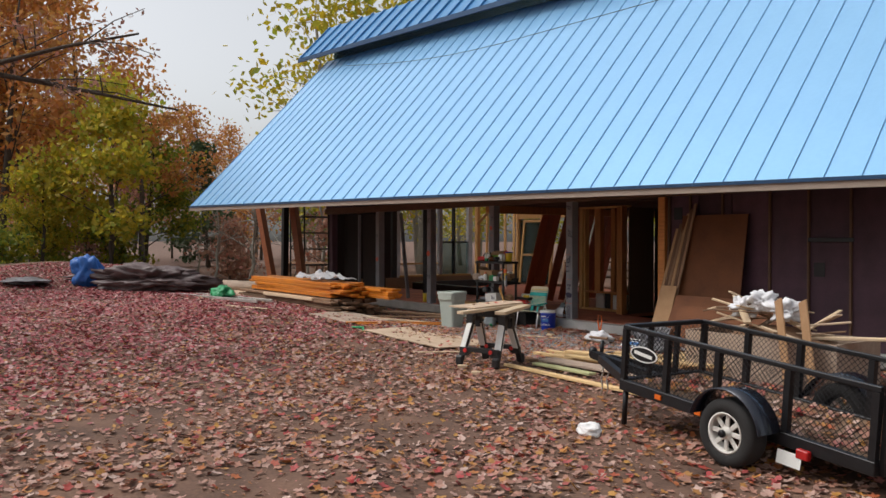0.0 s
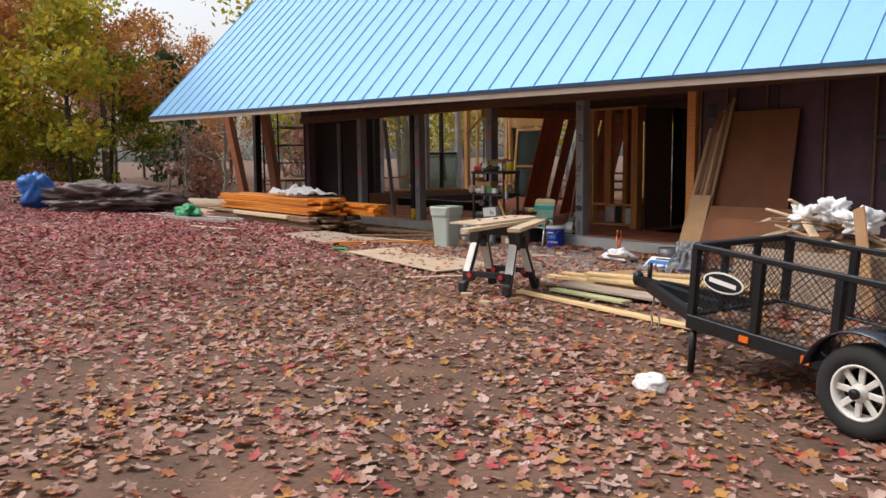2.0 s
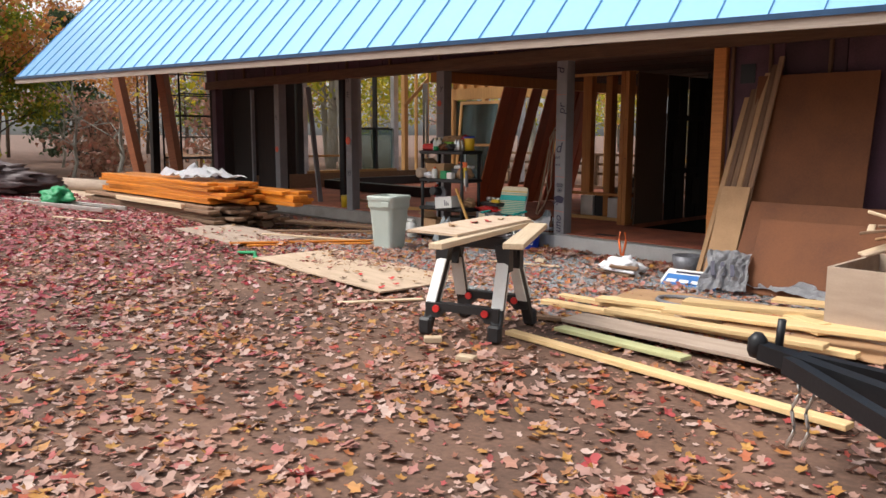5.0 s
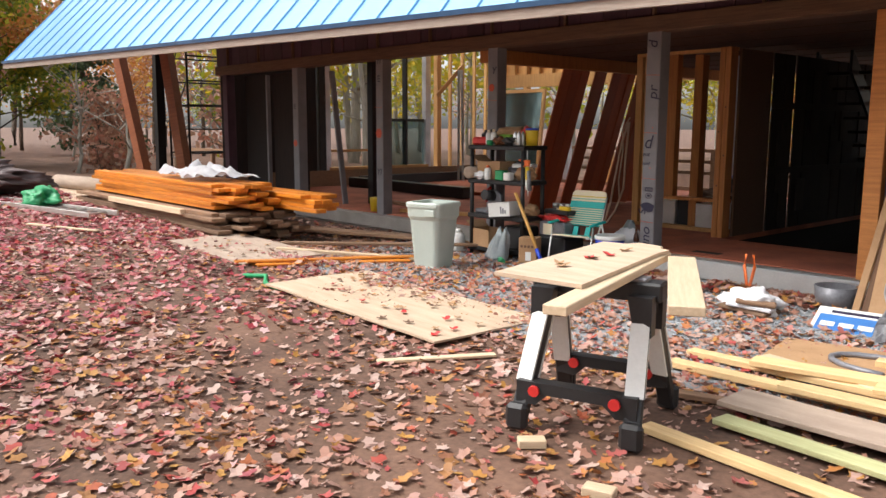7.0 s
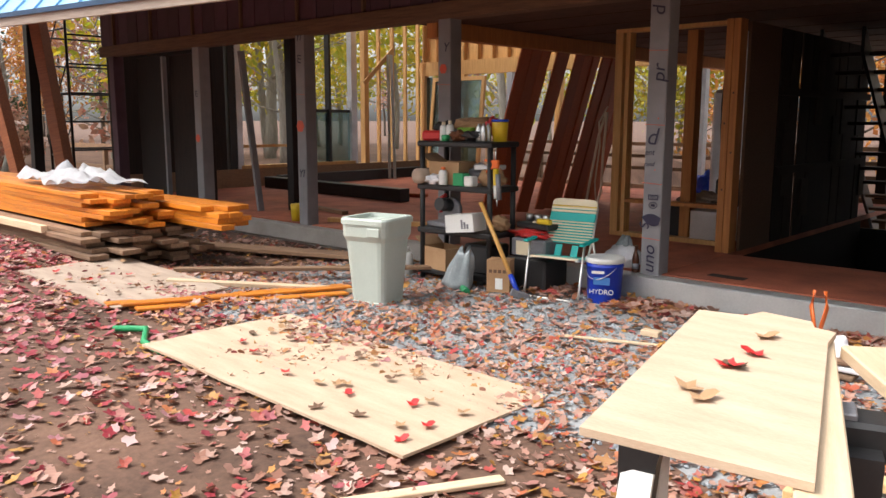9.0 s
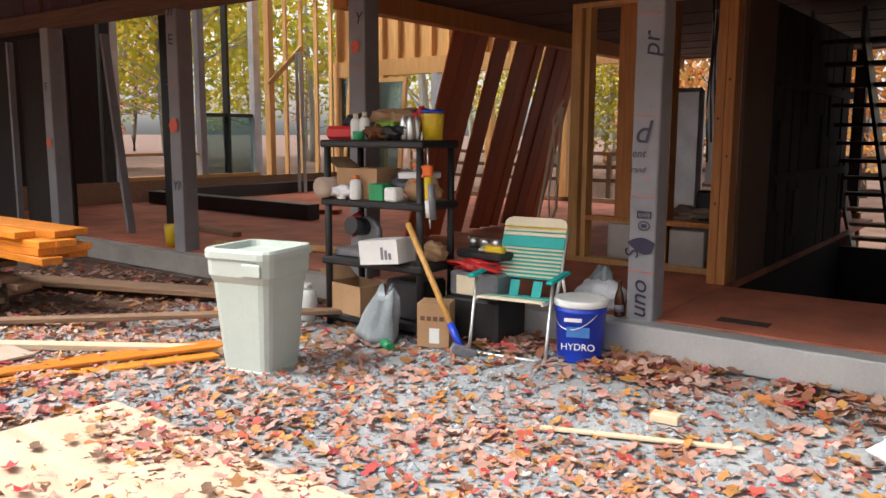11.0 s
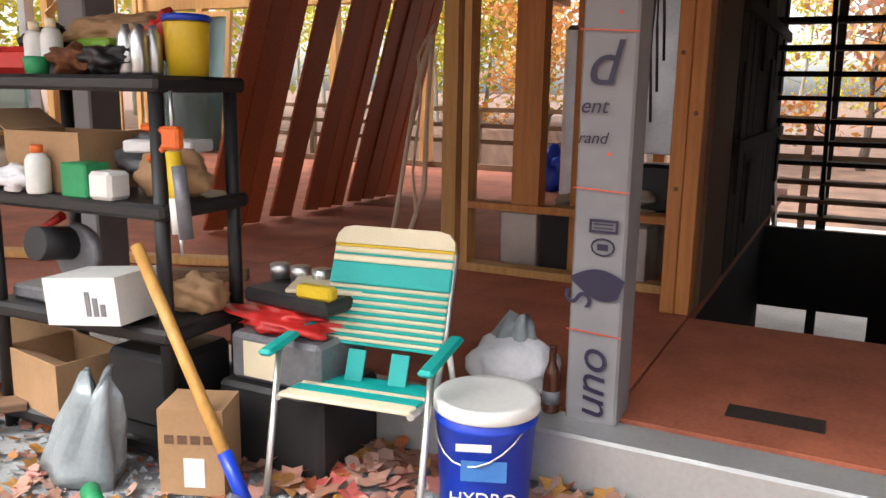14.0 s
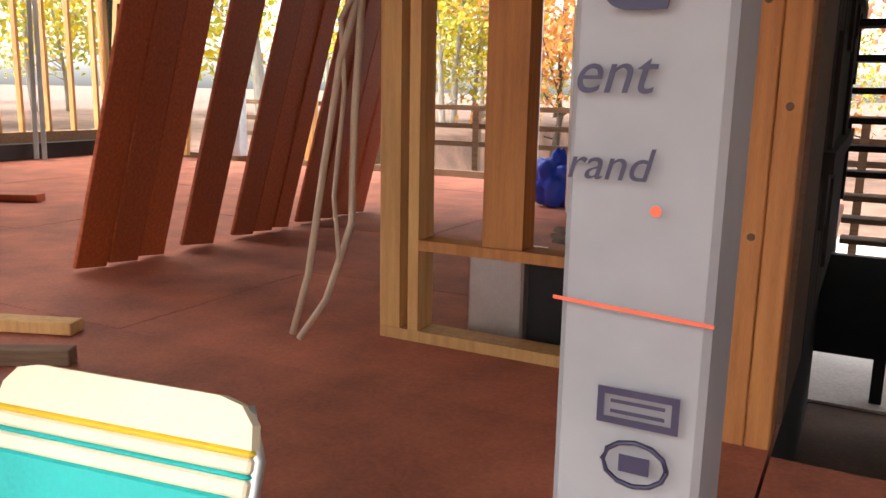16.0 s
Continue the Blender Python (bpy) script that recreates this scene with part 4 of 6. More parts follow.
sheet("plywood_sheet", (-0.3, -3.1), 1.12, 2.2, 1.5, "ply", "tan plywood sheet lying flat on the leaves", tilt=(-1.0, 2.2))
sheet("plywood_sheet", (-3.2, -2.95), 0.95, 1.65, 2, "plyold", "greyish plywood sheet lying on gravel", 0.012, (0, 2.2))
board("pine_stick", (0.86, -4.15, g(0.86, -4.15) + 0.02), (1.23, -3.46, g(1.2, -3.5) + 0.02), 0.06, 0.02, "pine", "thin pale pine stick on the ground", "stick")
for i, (a, b, w) in enumerate((((-2.5, -3.4), (-2.08, -1.5), 0.12), ((-2.36, -3.35), (-1.94, -1.55), 0.11), ((-2.24, -3.3), (-1.82, -1.7), 0.1))):
    board("orange_board", (*a, g(*a) + 0.03 + 0.02 * (i % 2)), (*b, g(*b) + 0.03 + 0.02 * (i % 2)), w, 0.02, "orangeboard", "orange-stained board lying on the gravel", "board", "orange boards on gravel")
board("long_strip", (-3.5, -2.3, g(-3.5, -2.3) + 0.03), (-1.9, -0.6, 0.12), 0.1, 0.03, "oldboard", "brown weathered board lying slantwise", "board")
board("long_strip", (-2.9, -2.7, g(-2.9, -2.7) + 0.03), (-1.85, -1.5, 0.05), 0.09, 0.035, "pine", "yellowed pine board lying on gravel", "board")
board("long_strip", (-7.0, -1.9, 0.06), (-2.9, -0.45, 0.08), 0.25, 0.04, "oldboard", "wide weathered plank along the porch", "board")
board("pale_lath", (-6.0, -4.4, g(-6, -4.4) + 0.03), (-5.0, -3.9, g(-5, -3.9) + 0.03), 0.06, 0.02, "pine", "pale lath lying among red leaves", "stick")
solid("green_strap", tube([(-1.9, -3.62, g(-1.9, -3.6) + 0.025), (-1.7, -3.5, g(-1.7, -3.5) + 0.04), (-1.5, -3.62, g(-1.5, -3.6) + 0.02), (-1.2, -3.66, g(-1.2, -3.6) + 0.02)], 0.022, 6), "green", "flat green strap lying on the leaves", "strap")
for x, y, yaw in ((2.95, -4.6, 20), (2.42, -4.42, 50), (0.6, -1.05, 5)):
    solid("wood_block", box((0.13, 0.075, 0.04), Matrix.Translation((0, 0, 0.02)), 0.004), "pine", "small offcut of pale pine on the ground", "offcut", Matrix.Translation((x, y, g(x, y) + 0.005)) @ pose(0, 0, 0, 0, 0, yaw), "pine offcuts")
board("splinter", (0.2, -1.5, g(0.2, -1.5) + 0.02), (1.0, -1.2, g(1, -1.2) + 0.02), 0.03, 0.015, "pine", "thin pale splinter on the gravel", "stick")

# Lumber pile before the dark opening.
LP = "lumber scattered before the opening"
for a, b, w, th, z, m_, lb in (
        ((2.15, -2.85), (4.75, -2.75), 0.10, 0.04, 0.05, "yellowpine", "pale pine stud on the ground"),
        ((2.55, -2.6), (4.9, -2.15), 0.14, 0.035, 0.10, "yellowpine", "yellow pine board across the pile"),
        ((2.1, -2.55), (3.6, -2.55), 0.09, 0.04, 0.05, "yellowpine", "pale pine stud on the ground"),
        ((2.75, -3.2), (5.0, -3.25), 0.30, 0.03, 0.06, "plyold", "wide greyed plank on the lumber pile"),
        ((2.85, -3.5), (4.0, -3.62), 0.12, 0.03, 0.04, "greenpine", "short greenish pine offcut"),
        ((2.65, -3.85), (5.2, -4.1), 0.09, 0.035, 0.03, "yellowpine", "long pale stud lying on leaves"),
        ((3.2, -2.3), (5.4, -1.6), 0.14, 0.035, 0.13, "yellowpine", "yellow pine board across the pile"),
        ((2.9, -2.95), (4.6, -2.9), 0.12, 0.035, 0.11, "yellowpine", "pale pine stud lying on others"),
        ((3.0, -1.9), (4.4, -1.7), 0.10, 0.05, 0.05, "yellowpine", "pale pine stud near the wall"),
        ((2.5, -2.35), (3.7, -2.65), 0.09, 0.04, 0.06, "pine", "white-painted stud lying askew"),
        ((3.3, -2.75), (4.9, -2.5), 0.16, 0.03, 0.15, "yellowpine", "wide yellow pine board on top"),
        ((4.0, -2.1), (4.35, -2.3), 0.12, 0.09, 0.08, "yellowpine", "short thick pine offcut"),
        ((2.45, -3.3), (3.1, -3.15), 0.07, 0.03, 0.03, "oldboard", "brown weathered offcut among leaves"),
        ((3.6, -1.5), (5.3, -1.2), 0.18, 0.03, 0.10, "yellowpine", "yellow pine board across the pile")):
    board("pine_board", (*a, z), (*b, z + 0.02), w, th, m_, lb, "board", LP)
sheet("cardboard_sheet", (3.1, -2.0), 0.9, 1.4, 10, "cardboard", "brown cardboard sheet on the ground", 0.008)
sheet("cardboard_sheet", (4.3, -2.3), 0.7, 1.3, -8, "cardboard", "brown cardboard sheet under lumber", 0.008)
solid("white_rag", lump((0.5, 0.36, 0.22), 11, 0.4), "cloth", "crumpled white rag lying on sacks", "papers", Matrix.Translation((1.72, -1.0, 0.0)))
for k in range(3):
    solid("folded_paper", box((0.4 - 0.05 * k, 0.28, 0.03), Matrix(), 0.008), "cloth" if k % 2 else "oldboard", "folded paper sack on the rag heap", "sack", Matrix.Translation((1.72 + 0.03 * k, -1.06, 0.05 + 0.035 * k)) @ pose(0, 0, 0, 0, 4, 12 * k), "folded sacks")
lo = thing("loppers", (1.62, -0.9, 0.2), "tool with red-orange handles standing in the heap", "tool")
for s in (-1, 1):
    part("grip", tube([(s * 0.012, 0, 0), (s * 0.045, 0, 0.16), (s * 0.03, 0, 0.26)], 0.013, 6), "orange", lo)
sg = thing("blue_sign", Matrix.Translation((2.55, -1.05, 0.05)) @ pose(0, 0, 0, 28, 0, 6), "blue printed sign board propped low on the ground", "sign")
part("panel", box((0.62, 0.36, 0.012)), "white", sg)
part("print", box((0.56, 0.24, 0.003), Matrix.Translation((0, -0.03, 0.0085))), "printblue", sg, "blue printed field")
for k in range(4):
    part("print_bar", box((0.1, 0.05, 0.002), Matrix.Translation((-0.2 + k * 0.13, -0.02, 0.0115))), "white", sg)
part("heading_bar", box((0.42, 0.03, 0.002), Matrix.Translation((0.0, 0.13, 0.0075))), "ink", sg)
pn = thing("paint_tray", (2.1, -0.35, 0.0), "blue-grey mixing bucket with a stick in it", "bucket")
part("bucket", lathe([(0.14, 0), (0.17, 0.2), (0.155, 0.2), (0.13, 0.02)], 18), "silver", pn)
part("stick", tube([(0.02, 0, 0.03), (0.28, 0.05, 0.36)], 0.012, 6), "oldboard", pn)

solid("black_hose", tube([(3.1 + 0.35 * math.cos(a * 0.4), -1.95 + 0.2 * math.sin(a * 0.4), 0.05) for a in range(13)], 0.02, 6), "silver", "grey hose curled on cardboard", "hose")

# Sheets leaning on the front wall.
def lean(name, x0, x1, y0, h, dy, material, label, th=0.012):
    a = math.atan2(dy, h)
    return solid(name, span((x0, -th / 2, 0), (x1, th / 2, math.hypot(h, dy)), 0.002), material, label, "sheet", Matrix.Translation((0, y0, 0.03)) @ pose(0, 0, 0, -math.degrees(a)))


lean("leaning_hardboard", 2.66, 3.84, -0.42, 2.08, 0.34, "brownsheet", "tall brown hardboard sheet leaning on the wall")
lean("leaning_hardboard", 2.88, 4.6, -0.95, 0.82, 0.42, "brownsheet", "low brown hardboard sheet leaning on its edge")
lean("leaning_hardboard", 3.1, 4.8, -1.05, 0.68, 0.3, "brownsheet", "second brown sheet leaning low")
lean("leaning_board", 2.5, 2.8, -0.75, 0.95, 0.35, "cardboard", "short brown offcut leaning by the sheets", 0.02)
random.seed(5)
for k in range(6):
    x = 2.34 + k * 0.07
    board("leaning_strip", (x, -0.55, 0.05), (x + 0.2, -0.06, 1.9 + 0.08 * k), 0.07, 0.02, ("cardboard", "beam", "oldboard")[k % 3], "narrow wooden strip leaning by the opening", "strip", "leaning strips")

# Scrap heap behind the trailer.
hp = thing("scrap_bin", (5.3, -1.7, 0.0), "pale crate heaped with splintered scrap wood", "crate")
part("crate_front", span((-1.0, -0.5, 0.0), (1.0, -0.47, 0.55)), "plyold", hp)
part("crate_back", span((-1.0, 0.47, 0.0), (1.0, 0.5, 0.55)), "plyold", hp)
for x in (-1.0, 0.97):
    part("crate_side", span((x, -0.468, 0), (x + 0.03, 0.468, 0.55)), "plyold", hp)
part("fill", lump((1.9, 0.95, 0.62), 4, 0.2), "oldboard", hp)
random.seed(31)
for k in range(34):
    a, b = random.uniform(0, math.tau), random.uniform(-0.35, 0.45)
    ln = random.uniform(0.35, 0.85)
    c = Vector((5.3 + random.uniform(-0.85, 0.75), -1.7 + random.uniform(-0.4, 0.35), random.uniform(0.55, 0.9)))
    d = Vector((math.cos(a), math.sin(a), b)) * ln / 2
    board("scrap_wood", c - d, c + d, random.uniform(0.03, 0.1), 0.02, random.choice(("pine", "pine", "oldboard", "cardboard", "ply")), "splintered pale scrap wood on the heap", "scrap", "scrap heap")
for k, (x, z) in enumerate(((4.9, 0.86), (5.15, 0.95), (5.45, 0.85))):
    solid("plastic_wrap", lump((0.42, 0.34, 0.26), 20 + k, 0.5), "cloth", "crumpled white plastic on the scrap heap", "plastic", Matrix.Translation((x, -1.8, z - 0.12)), "white plastic on scrap")
for k, x in enumerate((5.75, 6.05)):
    board("leaning_plank", (x + 0.1, -2.42, 0.05), (x - 0.12, -2.25, 1.02), 0.2, 0.02, "cardboard", "wide tan board leaning on the scrap crate", "board", "boards on crate", roll=90)
board("pine_board", (5.9, -2.2, 0.60), (6.9, -1.6, 0.62), 0.14, 0.03, "pine", "yellow board on top of the scrap", "board")

# Lumber stacks at the porch.
def stack(name, x0, x1, y0, y1, z, rows, cols, material, label, seed, th=0.03):
    t = thing(name, ((x0 + x1) / 2, (y0 + y1) / 2, z), label, "lumber stack")
    rnd_ = random.Random(seed)
    ln, w = x1 - x0, (y1 - y0) / cols
    for r in range(rows):
        for c in range(cols):
            o = rnd_.uniform(-0.28, 0.28)
            p = part("stacked_board", box((ln + rnd_.uniform(-0.2, 0.1), w - 0.006, th - 0.003), Matrix(), 0.003), material, t)
            p.matrix_basis = Matrix.Translation((o, -(y1 - y0) / 2 + (c + 0.5) * w, (r + 0.5) * th)) @ pose(0, 0, 0, 0, 0, rnd_.uniform(-1.1, 1.1))
    return t


stack("weathered_lumber_stack", -8.9, -4.05, -2.85, -1.75, 0.13, 7, 6, "oldboard", "stack of brown weathered boards on bearers beside the porch", 3, 0.045)
for x in (-8.3, -6.4, -4.6):
    board("bearer", (x, -2.9, 0.06), (x, -1.7, 0.06), 0.12, 0.12, "oldboard", "timber bearer under the lumber stack", "bearer", "bearers")
stack("orange_lumber_stack", -8.6, -4.15, -2.7, -2.0, 0.47, 7, 4, "orangeboard", "stack of orange-stained siding boards on old lumber", 4, 0.045)
stack("orange_lumber_stack", -7.4, -3.4, -1.98, -1.55, 0.47, 4, 3, "orangeboard", "low stack of orange-stained boards with ragged ends", 6, 0.05)
board("pale_plank", (-7.4, -2.9, 0.42), (-4.9, -2.88, 0.42), 0.06, 0.07, "pine", "pale plank along the stack's edge", "board")


def draped(w, d, seed, fold=0.06, th=0.006):
    """A thin rumpled sheet with soft folds and an uneven hem."""
    nx, ny = 28, 16
    bm = bmesh.new()
    rows = []
    for j in range(ny + 1):
        row = []
        for i in range(nx + 1):
            u, v = i / nx - 0.5, j / ny - 0.5
            hem = 1 + 0.22 * noise.noise(Vector((u * 3 + seed, v * 3, 1)))
            z = fold * (1.2 * abs(noise.noise(Vector((u * 5, v * 4, seed)))) + 0.5 * noise.noise(Vector((u * 11, v * 9, seed))) + 0.5) * (1.1 - 1.2 * max(abs(u), abs(v)))
            row.append(bm.verts.new((u * w * hem, v * d * hem, max(0.004, z))))
        rows.append(row)
    for a, b in zip(rows, rows[1:]):
        for i in range(nx):
            bm.faces.new((a[i], a[i + 1], b[i + 1], b[i]))
    bmesh.ops.solidify(bm, geom=bm.faces[:], thickness=th)
    return bm


for m_, w_, d_, sd, lb in ((Matrix.Translation((2.98, -1.22, 0.04)) @ pose(0, 0, 0, 48, 0, 14), 0.42, 0.44, 8, "creased silver-grey house wrap with dark print"), (Matrix.Translation((3.6, -1.15, 0.05)) @ pose(0, 0, 0, 14, 0, -10), 1.1, 0.6, 15, "creased silver-grey house wrap on the ground")):
    wr = solid("house_wrap", draped(w_, d_, sd, 0.1), "housewrap", lb, "wrapping", m_ @ Matrix.Translation((0, d_ / 2, 0)))
    for k in range(3):
        part("print_bar", box((0.035, 0.16, 0.004), Matrix.Translation((-0.12 + 0.09 * k, -0.02, 0.085)) @ pose(0, 0, 0, 0, 0, 12)), "ink", wr, "dark printed stroke")
solid("white_cloth", draped(1.7, 0.75, 2, 0.2), "cloth", "crumpled white sheet thrown over the orange boards", "cloth", Matrix.Translation((-5.5, -2.3, 0.79)) @ pose(0, 0, 0, 0, 0, -6), smooth=True)
solid("paper_roll", tube([(-12.0, -2.3, 0.42), (-8.9, -2.1, 0.46)], 0.13, 16), "plyold", "long pale roll of building paper", "roll")
sheet("plywood_sheet", (-10.2, -2.5), 1.4, 3.0, 4, "ply", "tan plywood sheet under the paper roll", 0.02)
board("edge_board", (-12.2, -2.35, 0.22), (-8.6, -2.2, 0.24), 0.3, 0.1, "oldboard", "thick weathered board under the paper roll", "board")
solid("green_net", lump((0.9, 0.55, 0.32), 5, 0.4), "green", "bundled green tarpaulin beside the ladder", "tarpaulin", Matrix.Translation((-8.3, -3.6, ground_z(-8.3, -3.6))))
ld = thing("ladder", Matrix.Translation((-7.2, -3.55, ground_z(-7, -3.5) + 0.05)) @ pose(0, 0, 0, 0, 0, 10), "aluminium ladder lying flat on the leaves", "ladder")
for y in (-0.2, 0.2):
    part("rail", span((-2.6, y - 0.015, -0.03), (0.95, y + 0.015, 0.04), 0.004), "alu", ld)
for k in range(12):
    part("rung", tube([(-2.4 + k * 0.28, -0.19, 0.0), (-2.4 + k * 0.28, 0.19, 0.0)], 0.015, 6), "alu", ld)
solid("tarp_mound", lump((3.6, 1.5, 0.72), 13, 0.5, Matrix(), 5), "tarp", "long mound under a brown tarpaulin", "tarpaulin", Matrix.Translation((-11.0, -4.7, ground_z(-11, -4.7) - 0.05)) @ pose(0, 0, 0, 0, 0, 52))
solid("blue_tarp", lump((0.9, 0.8, 0.9), 17, 0.3), "bluetarp", "blue tarpaulin corner at the end of the mound", "tarpaulin", Matrix.Translation((-12.1, -5.9, ground_z(-12, -5.9) - 0.02)))
solid("flat_tarp", lump((2.6, 1.2, 0.16), 19, 0.3), "silver", "flat dark sheeting lying on the yard edge", "sheeting", Matrix.Translation((-13.2, -7.2, ground_z(-13, -7))))

# ---- at the porch ----
cn = thing("waste_bin", Matrix.Translation((-1.52, -1.62, 0.012)) @ pose(0, 0, 0, 0, 0, 12) @ Matrix.Diagonal((0.75, 0.75, 1, 1)), "pale grey-green square plastic waste bin with an open rim", "bin")


def square_lathe(prof, round_=0.3, m=Matrix()):
    bm = bmesh.new()
    rings = []
    for r, z in prof:
        ring = []
        for sx, sy in ((1, 1), (-1, 1), (-1, -1), (1, -1)):
            c = r * (1 - round_)
            a0 = {(1, 1): 0, (-1, 1): 90, (-1, -1): 180, (1, -1): 270}[(sx, sy)]
            for k in range(4):
                a = radians(a0 + k * 30)
                ring.append(bm.verts.new(m @ Vector((sx * c + r * round_ * math.cos(a), sy * c + r * round_ * math.sin(a), z))))
        rings.append(ring)
    for a, b in zip(rings, rings[1:]):
        for i in range(16):
            bm.faces.new((a[i], a[(i + 1) % 16], b[(i + 1) % 16], b[i]))
    bm.faces.new(rings[0][::-1]), bm.faces.new(rings[-1])
    return bm


part("body", square_lathe([(0.20, 0), (0.215, 0.015), (0.215, 0.035), (0.205, 0.04), (0.255, 0.52), (0.28, 0.56), (0.285, 0.66), (0.27, 0.66), (0.245, 0.5), (0.19, 0.05)]), "can", cn)
part("rim", square_lathe([(0.262, 0.655), (0.298, 0.655), (0.298, 0.69), (0.286, 0.705), (0.245, 0.705), (0.24, 0.67)]), "can", cn)
part("grip", box((0.16, 0.02, 0.07), Matrix.Translation((0.15, -0.288, 0.6)), 0.006), "can", cn)

SHF = Matrix.Translation((-1.62, -0.42, 0.01)) @ pose(0, 0, 0, 0, 0, 2)
sf = thing("plastic_shelf", SHF, "black plastic four-tier shelving unit crammed with tools and boxes", "shelf")
LV = (0.08, 0.46, 0.86, 1.25)
for z in LV:
    part("tier", box((0.86, 0.42, 0.05), Matrix.Translation((0, 0, z)), 0.012), "blackplastic", sf)
for x in (-0.39, 0.39):
    for y in (-0.17, 0.17):
        part("upright", tube([(x, y, 0), (x, y, 1.24)], 0.024, 10), "blackplastic", sf)


def on(x, y, lvl, yaw=0):
    z = 0.115 if lvl == 0 else LV[lvl] + 0.036
    return Matrix.Translation((-1.62 + x, -0.42 + y, z)) @ pose(0, 0, 0, 0, 0, yaw)


def carton(name, m, size, material, label, flaps=True, print_=False):
    t = thing(name, m, label, "box")
    x, y, z = size
    for lo, hi in (((-x / 2, -y / 2, 0), (x / 2, y / 2, 0.006)), ((-x / 2, -y / 2, 0.006), (-x / 2 + 0.006, y / 2, z)), ((x / 2 - 0.006, -y / 2, 0.006), (x / 2, y / 2, z)), ((-x / 2 + 0.006, -y / 2, 0.006), (x / 2 - 0.006, -y / 2 + 0.006, z)), ((-x / 2 + 0.006, y / 2 - 0.006, 0.006), (x / 2 - 0.006, y / 2, z))):
        part("side", span(lo, hi), material, t)
    if flaps:
        part("flap", box((x * 0.95, y * 0.5, 0.005), Matrix.Translation((0, -y / 2, z)) @ pose(0, 0, 0, 155) @ Matrix.Translation((0, -y * 0.25, 0)) @ Matrix.Diagonal((1, 1, 1, 1))), material, t)
        part("flap", box((x * 0.4, y * 0.95, 0.005), Matrix.Translation((-x / 2, 0, z)) @ pose(0, 0, 0, 0, 30) @ Matrix.Translation((-x * 0.2, 0, 0))), material, t)
    else:
        part("lid", span((-x / 2, -y / 2, z), (x / 2, y / 2, z + 0.006)), material, t)
    if print_:
        part("label_patch", span((-x * 0.12, -y / 2 - 0.002, z * 0.1), (x * 0.2, -y / 2 - 0.0005, z * 0.45)), "white", t, "white paper label")
        for k in range(4):
            part("print_bar", span((-x * 0.4 + k * x * 0.2, -y / 2 - 0.002, z * 0.62), (-x * 0.26 + k * x * 0.2, -y / 2 - 0.0005, z * 0.72)), "beam", t)
    return t


def jar(name, m, r, h, material, lid, label, cat="bottle"):
    t = thing(name, m, label, cat)
    part("body", lathe([(r * 0.92, 0), (r, 0.008), (r, h * 0.68), (r * 0.75, h * 0.8), (r * 0.45, h * 0.84)], 16), material, t)
    part("cap", lathe([(r * 0.5, h * 0.84), (r * 0.5, h), (r * 0.35, h)], 12), lid, t)
    return t


# top tier
solid("brown_rag", lump((0.42, 0.24, 0.13), 41, 0.35), "cardboard", "brown rag bundle on top of the shelf", "rags", on(0.0, 0.08, 3, 8) @ Matrix.Translation((0, 0, 0.09)))
solid("leather_glove", lump((0.22, 0.14, 0.1), 42, 0.4), "brownsheet", "tan leather work gloves", "gloves", on(0.02, -0.12, 3))
solid("cloth_cap", lump((0.2, 0.18, 0.12), 43, 0.3), "blackplastic", "black cloth cap", "cap", on(-0.33, 0.05, 3) @ Matrix.Translation((0, 0, 0.06)))
solid("red_pouch", box((0.22, 0.12, 0.09), Matrix.Translation((0, 0, 0.045)), 0.02), "red", "dark red and white pouch", "pouch", on(-0.31, -0.1, 3, 10))
jar("white_bottle", on(-0.18, -0.12, 3), 0.035, 0.17, "white", "cream", "white plastic squeeze bottle")
jar("white_bottle", on(-0.11, -0.11, 3), 0.035, 0.18, "white", "cream", "white squeeze bottle with cream cap")
solid("lime_pack", box((0.19, 0.06, 0.1), Matrix.Translation((0, 0, 0.05)), 0.01), "lime", "lime green packet", "packet", on(0.0, -0.02, 3, -6) @ Matrix.Translation((0, 0, 0.02)))
solid("green_tub", lathe([(0.035, 0), (0.04, 0.05), (0.03, 0.055)], 14), "green", "small green tub", "tub", on(-0.1, -0.18, 3))
solid("red_bag", lump((0.15, 0.12, 0.17), 44, 0.3), "red", "red plastic bag", "bag", on(0.24, 0.06, 3) @ Matrix.Translation((0, 0, 0.05)))
for k in range(4):
    solid("spray_can", lathe([(0.026, 0), (0.028, 0.01), (0.028, 0.12), (0.014, 0.14), (0.012, 0.155)], 12), "tin", "silver spray can", "can", on(0.22 + (k % 2) * 0.055, -0.1 + (k // 2) * 0.06, 3), "spray cans")
yt = thing("yellow_tub", on(0.35, 0.03, 3) @ Matrix.Scale(0.85, 4), "yellow plastic tub with a dark blue lid", "tub")
part("tub", lathe([(0.075, 0), (0.085, 0.19), (0.08, 0.2)], 18), "yellow", yt)
part("lid", lathe([(0.09, 0.2), (0.09, 0.22), (0.08, 0.225)], 18), "blue", yt)
solid("dark_rag", lump((0.24, 0.16, 0.1), 45, 0.4), "blackplastic", "dark crumpled rag", "rag", on(0.15, -0.1, 3))
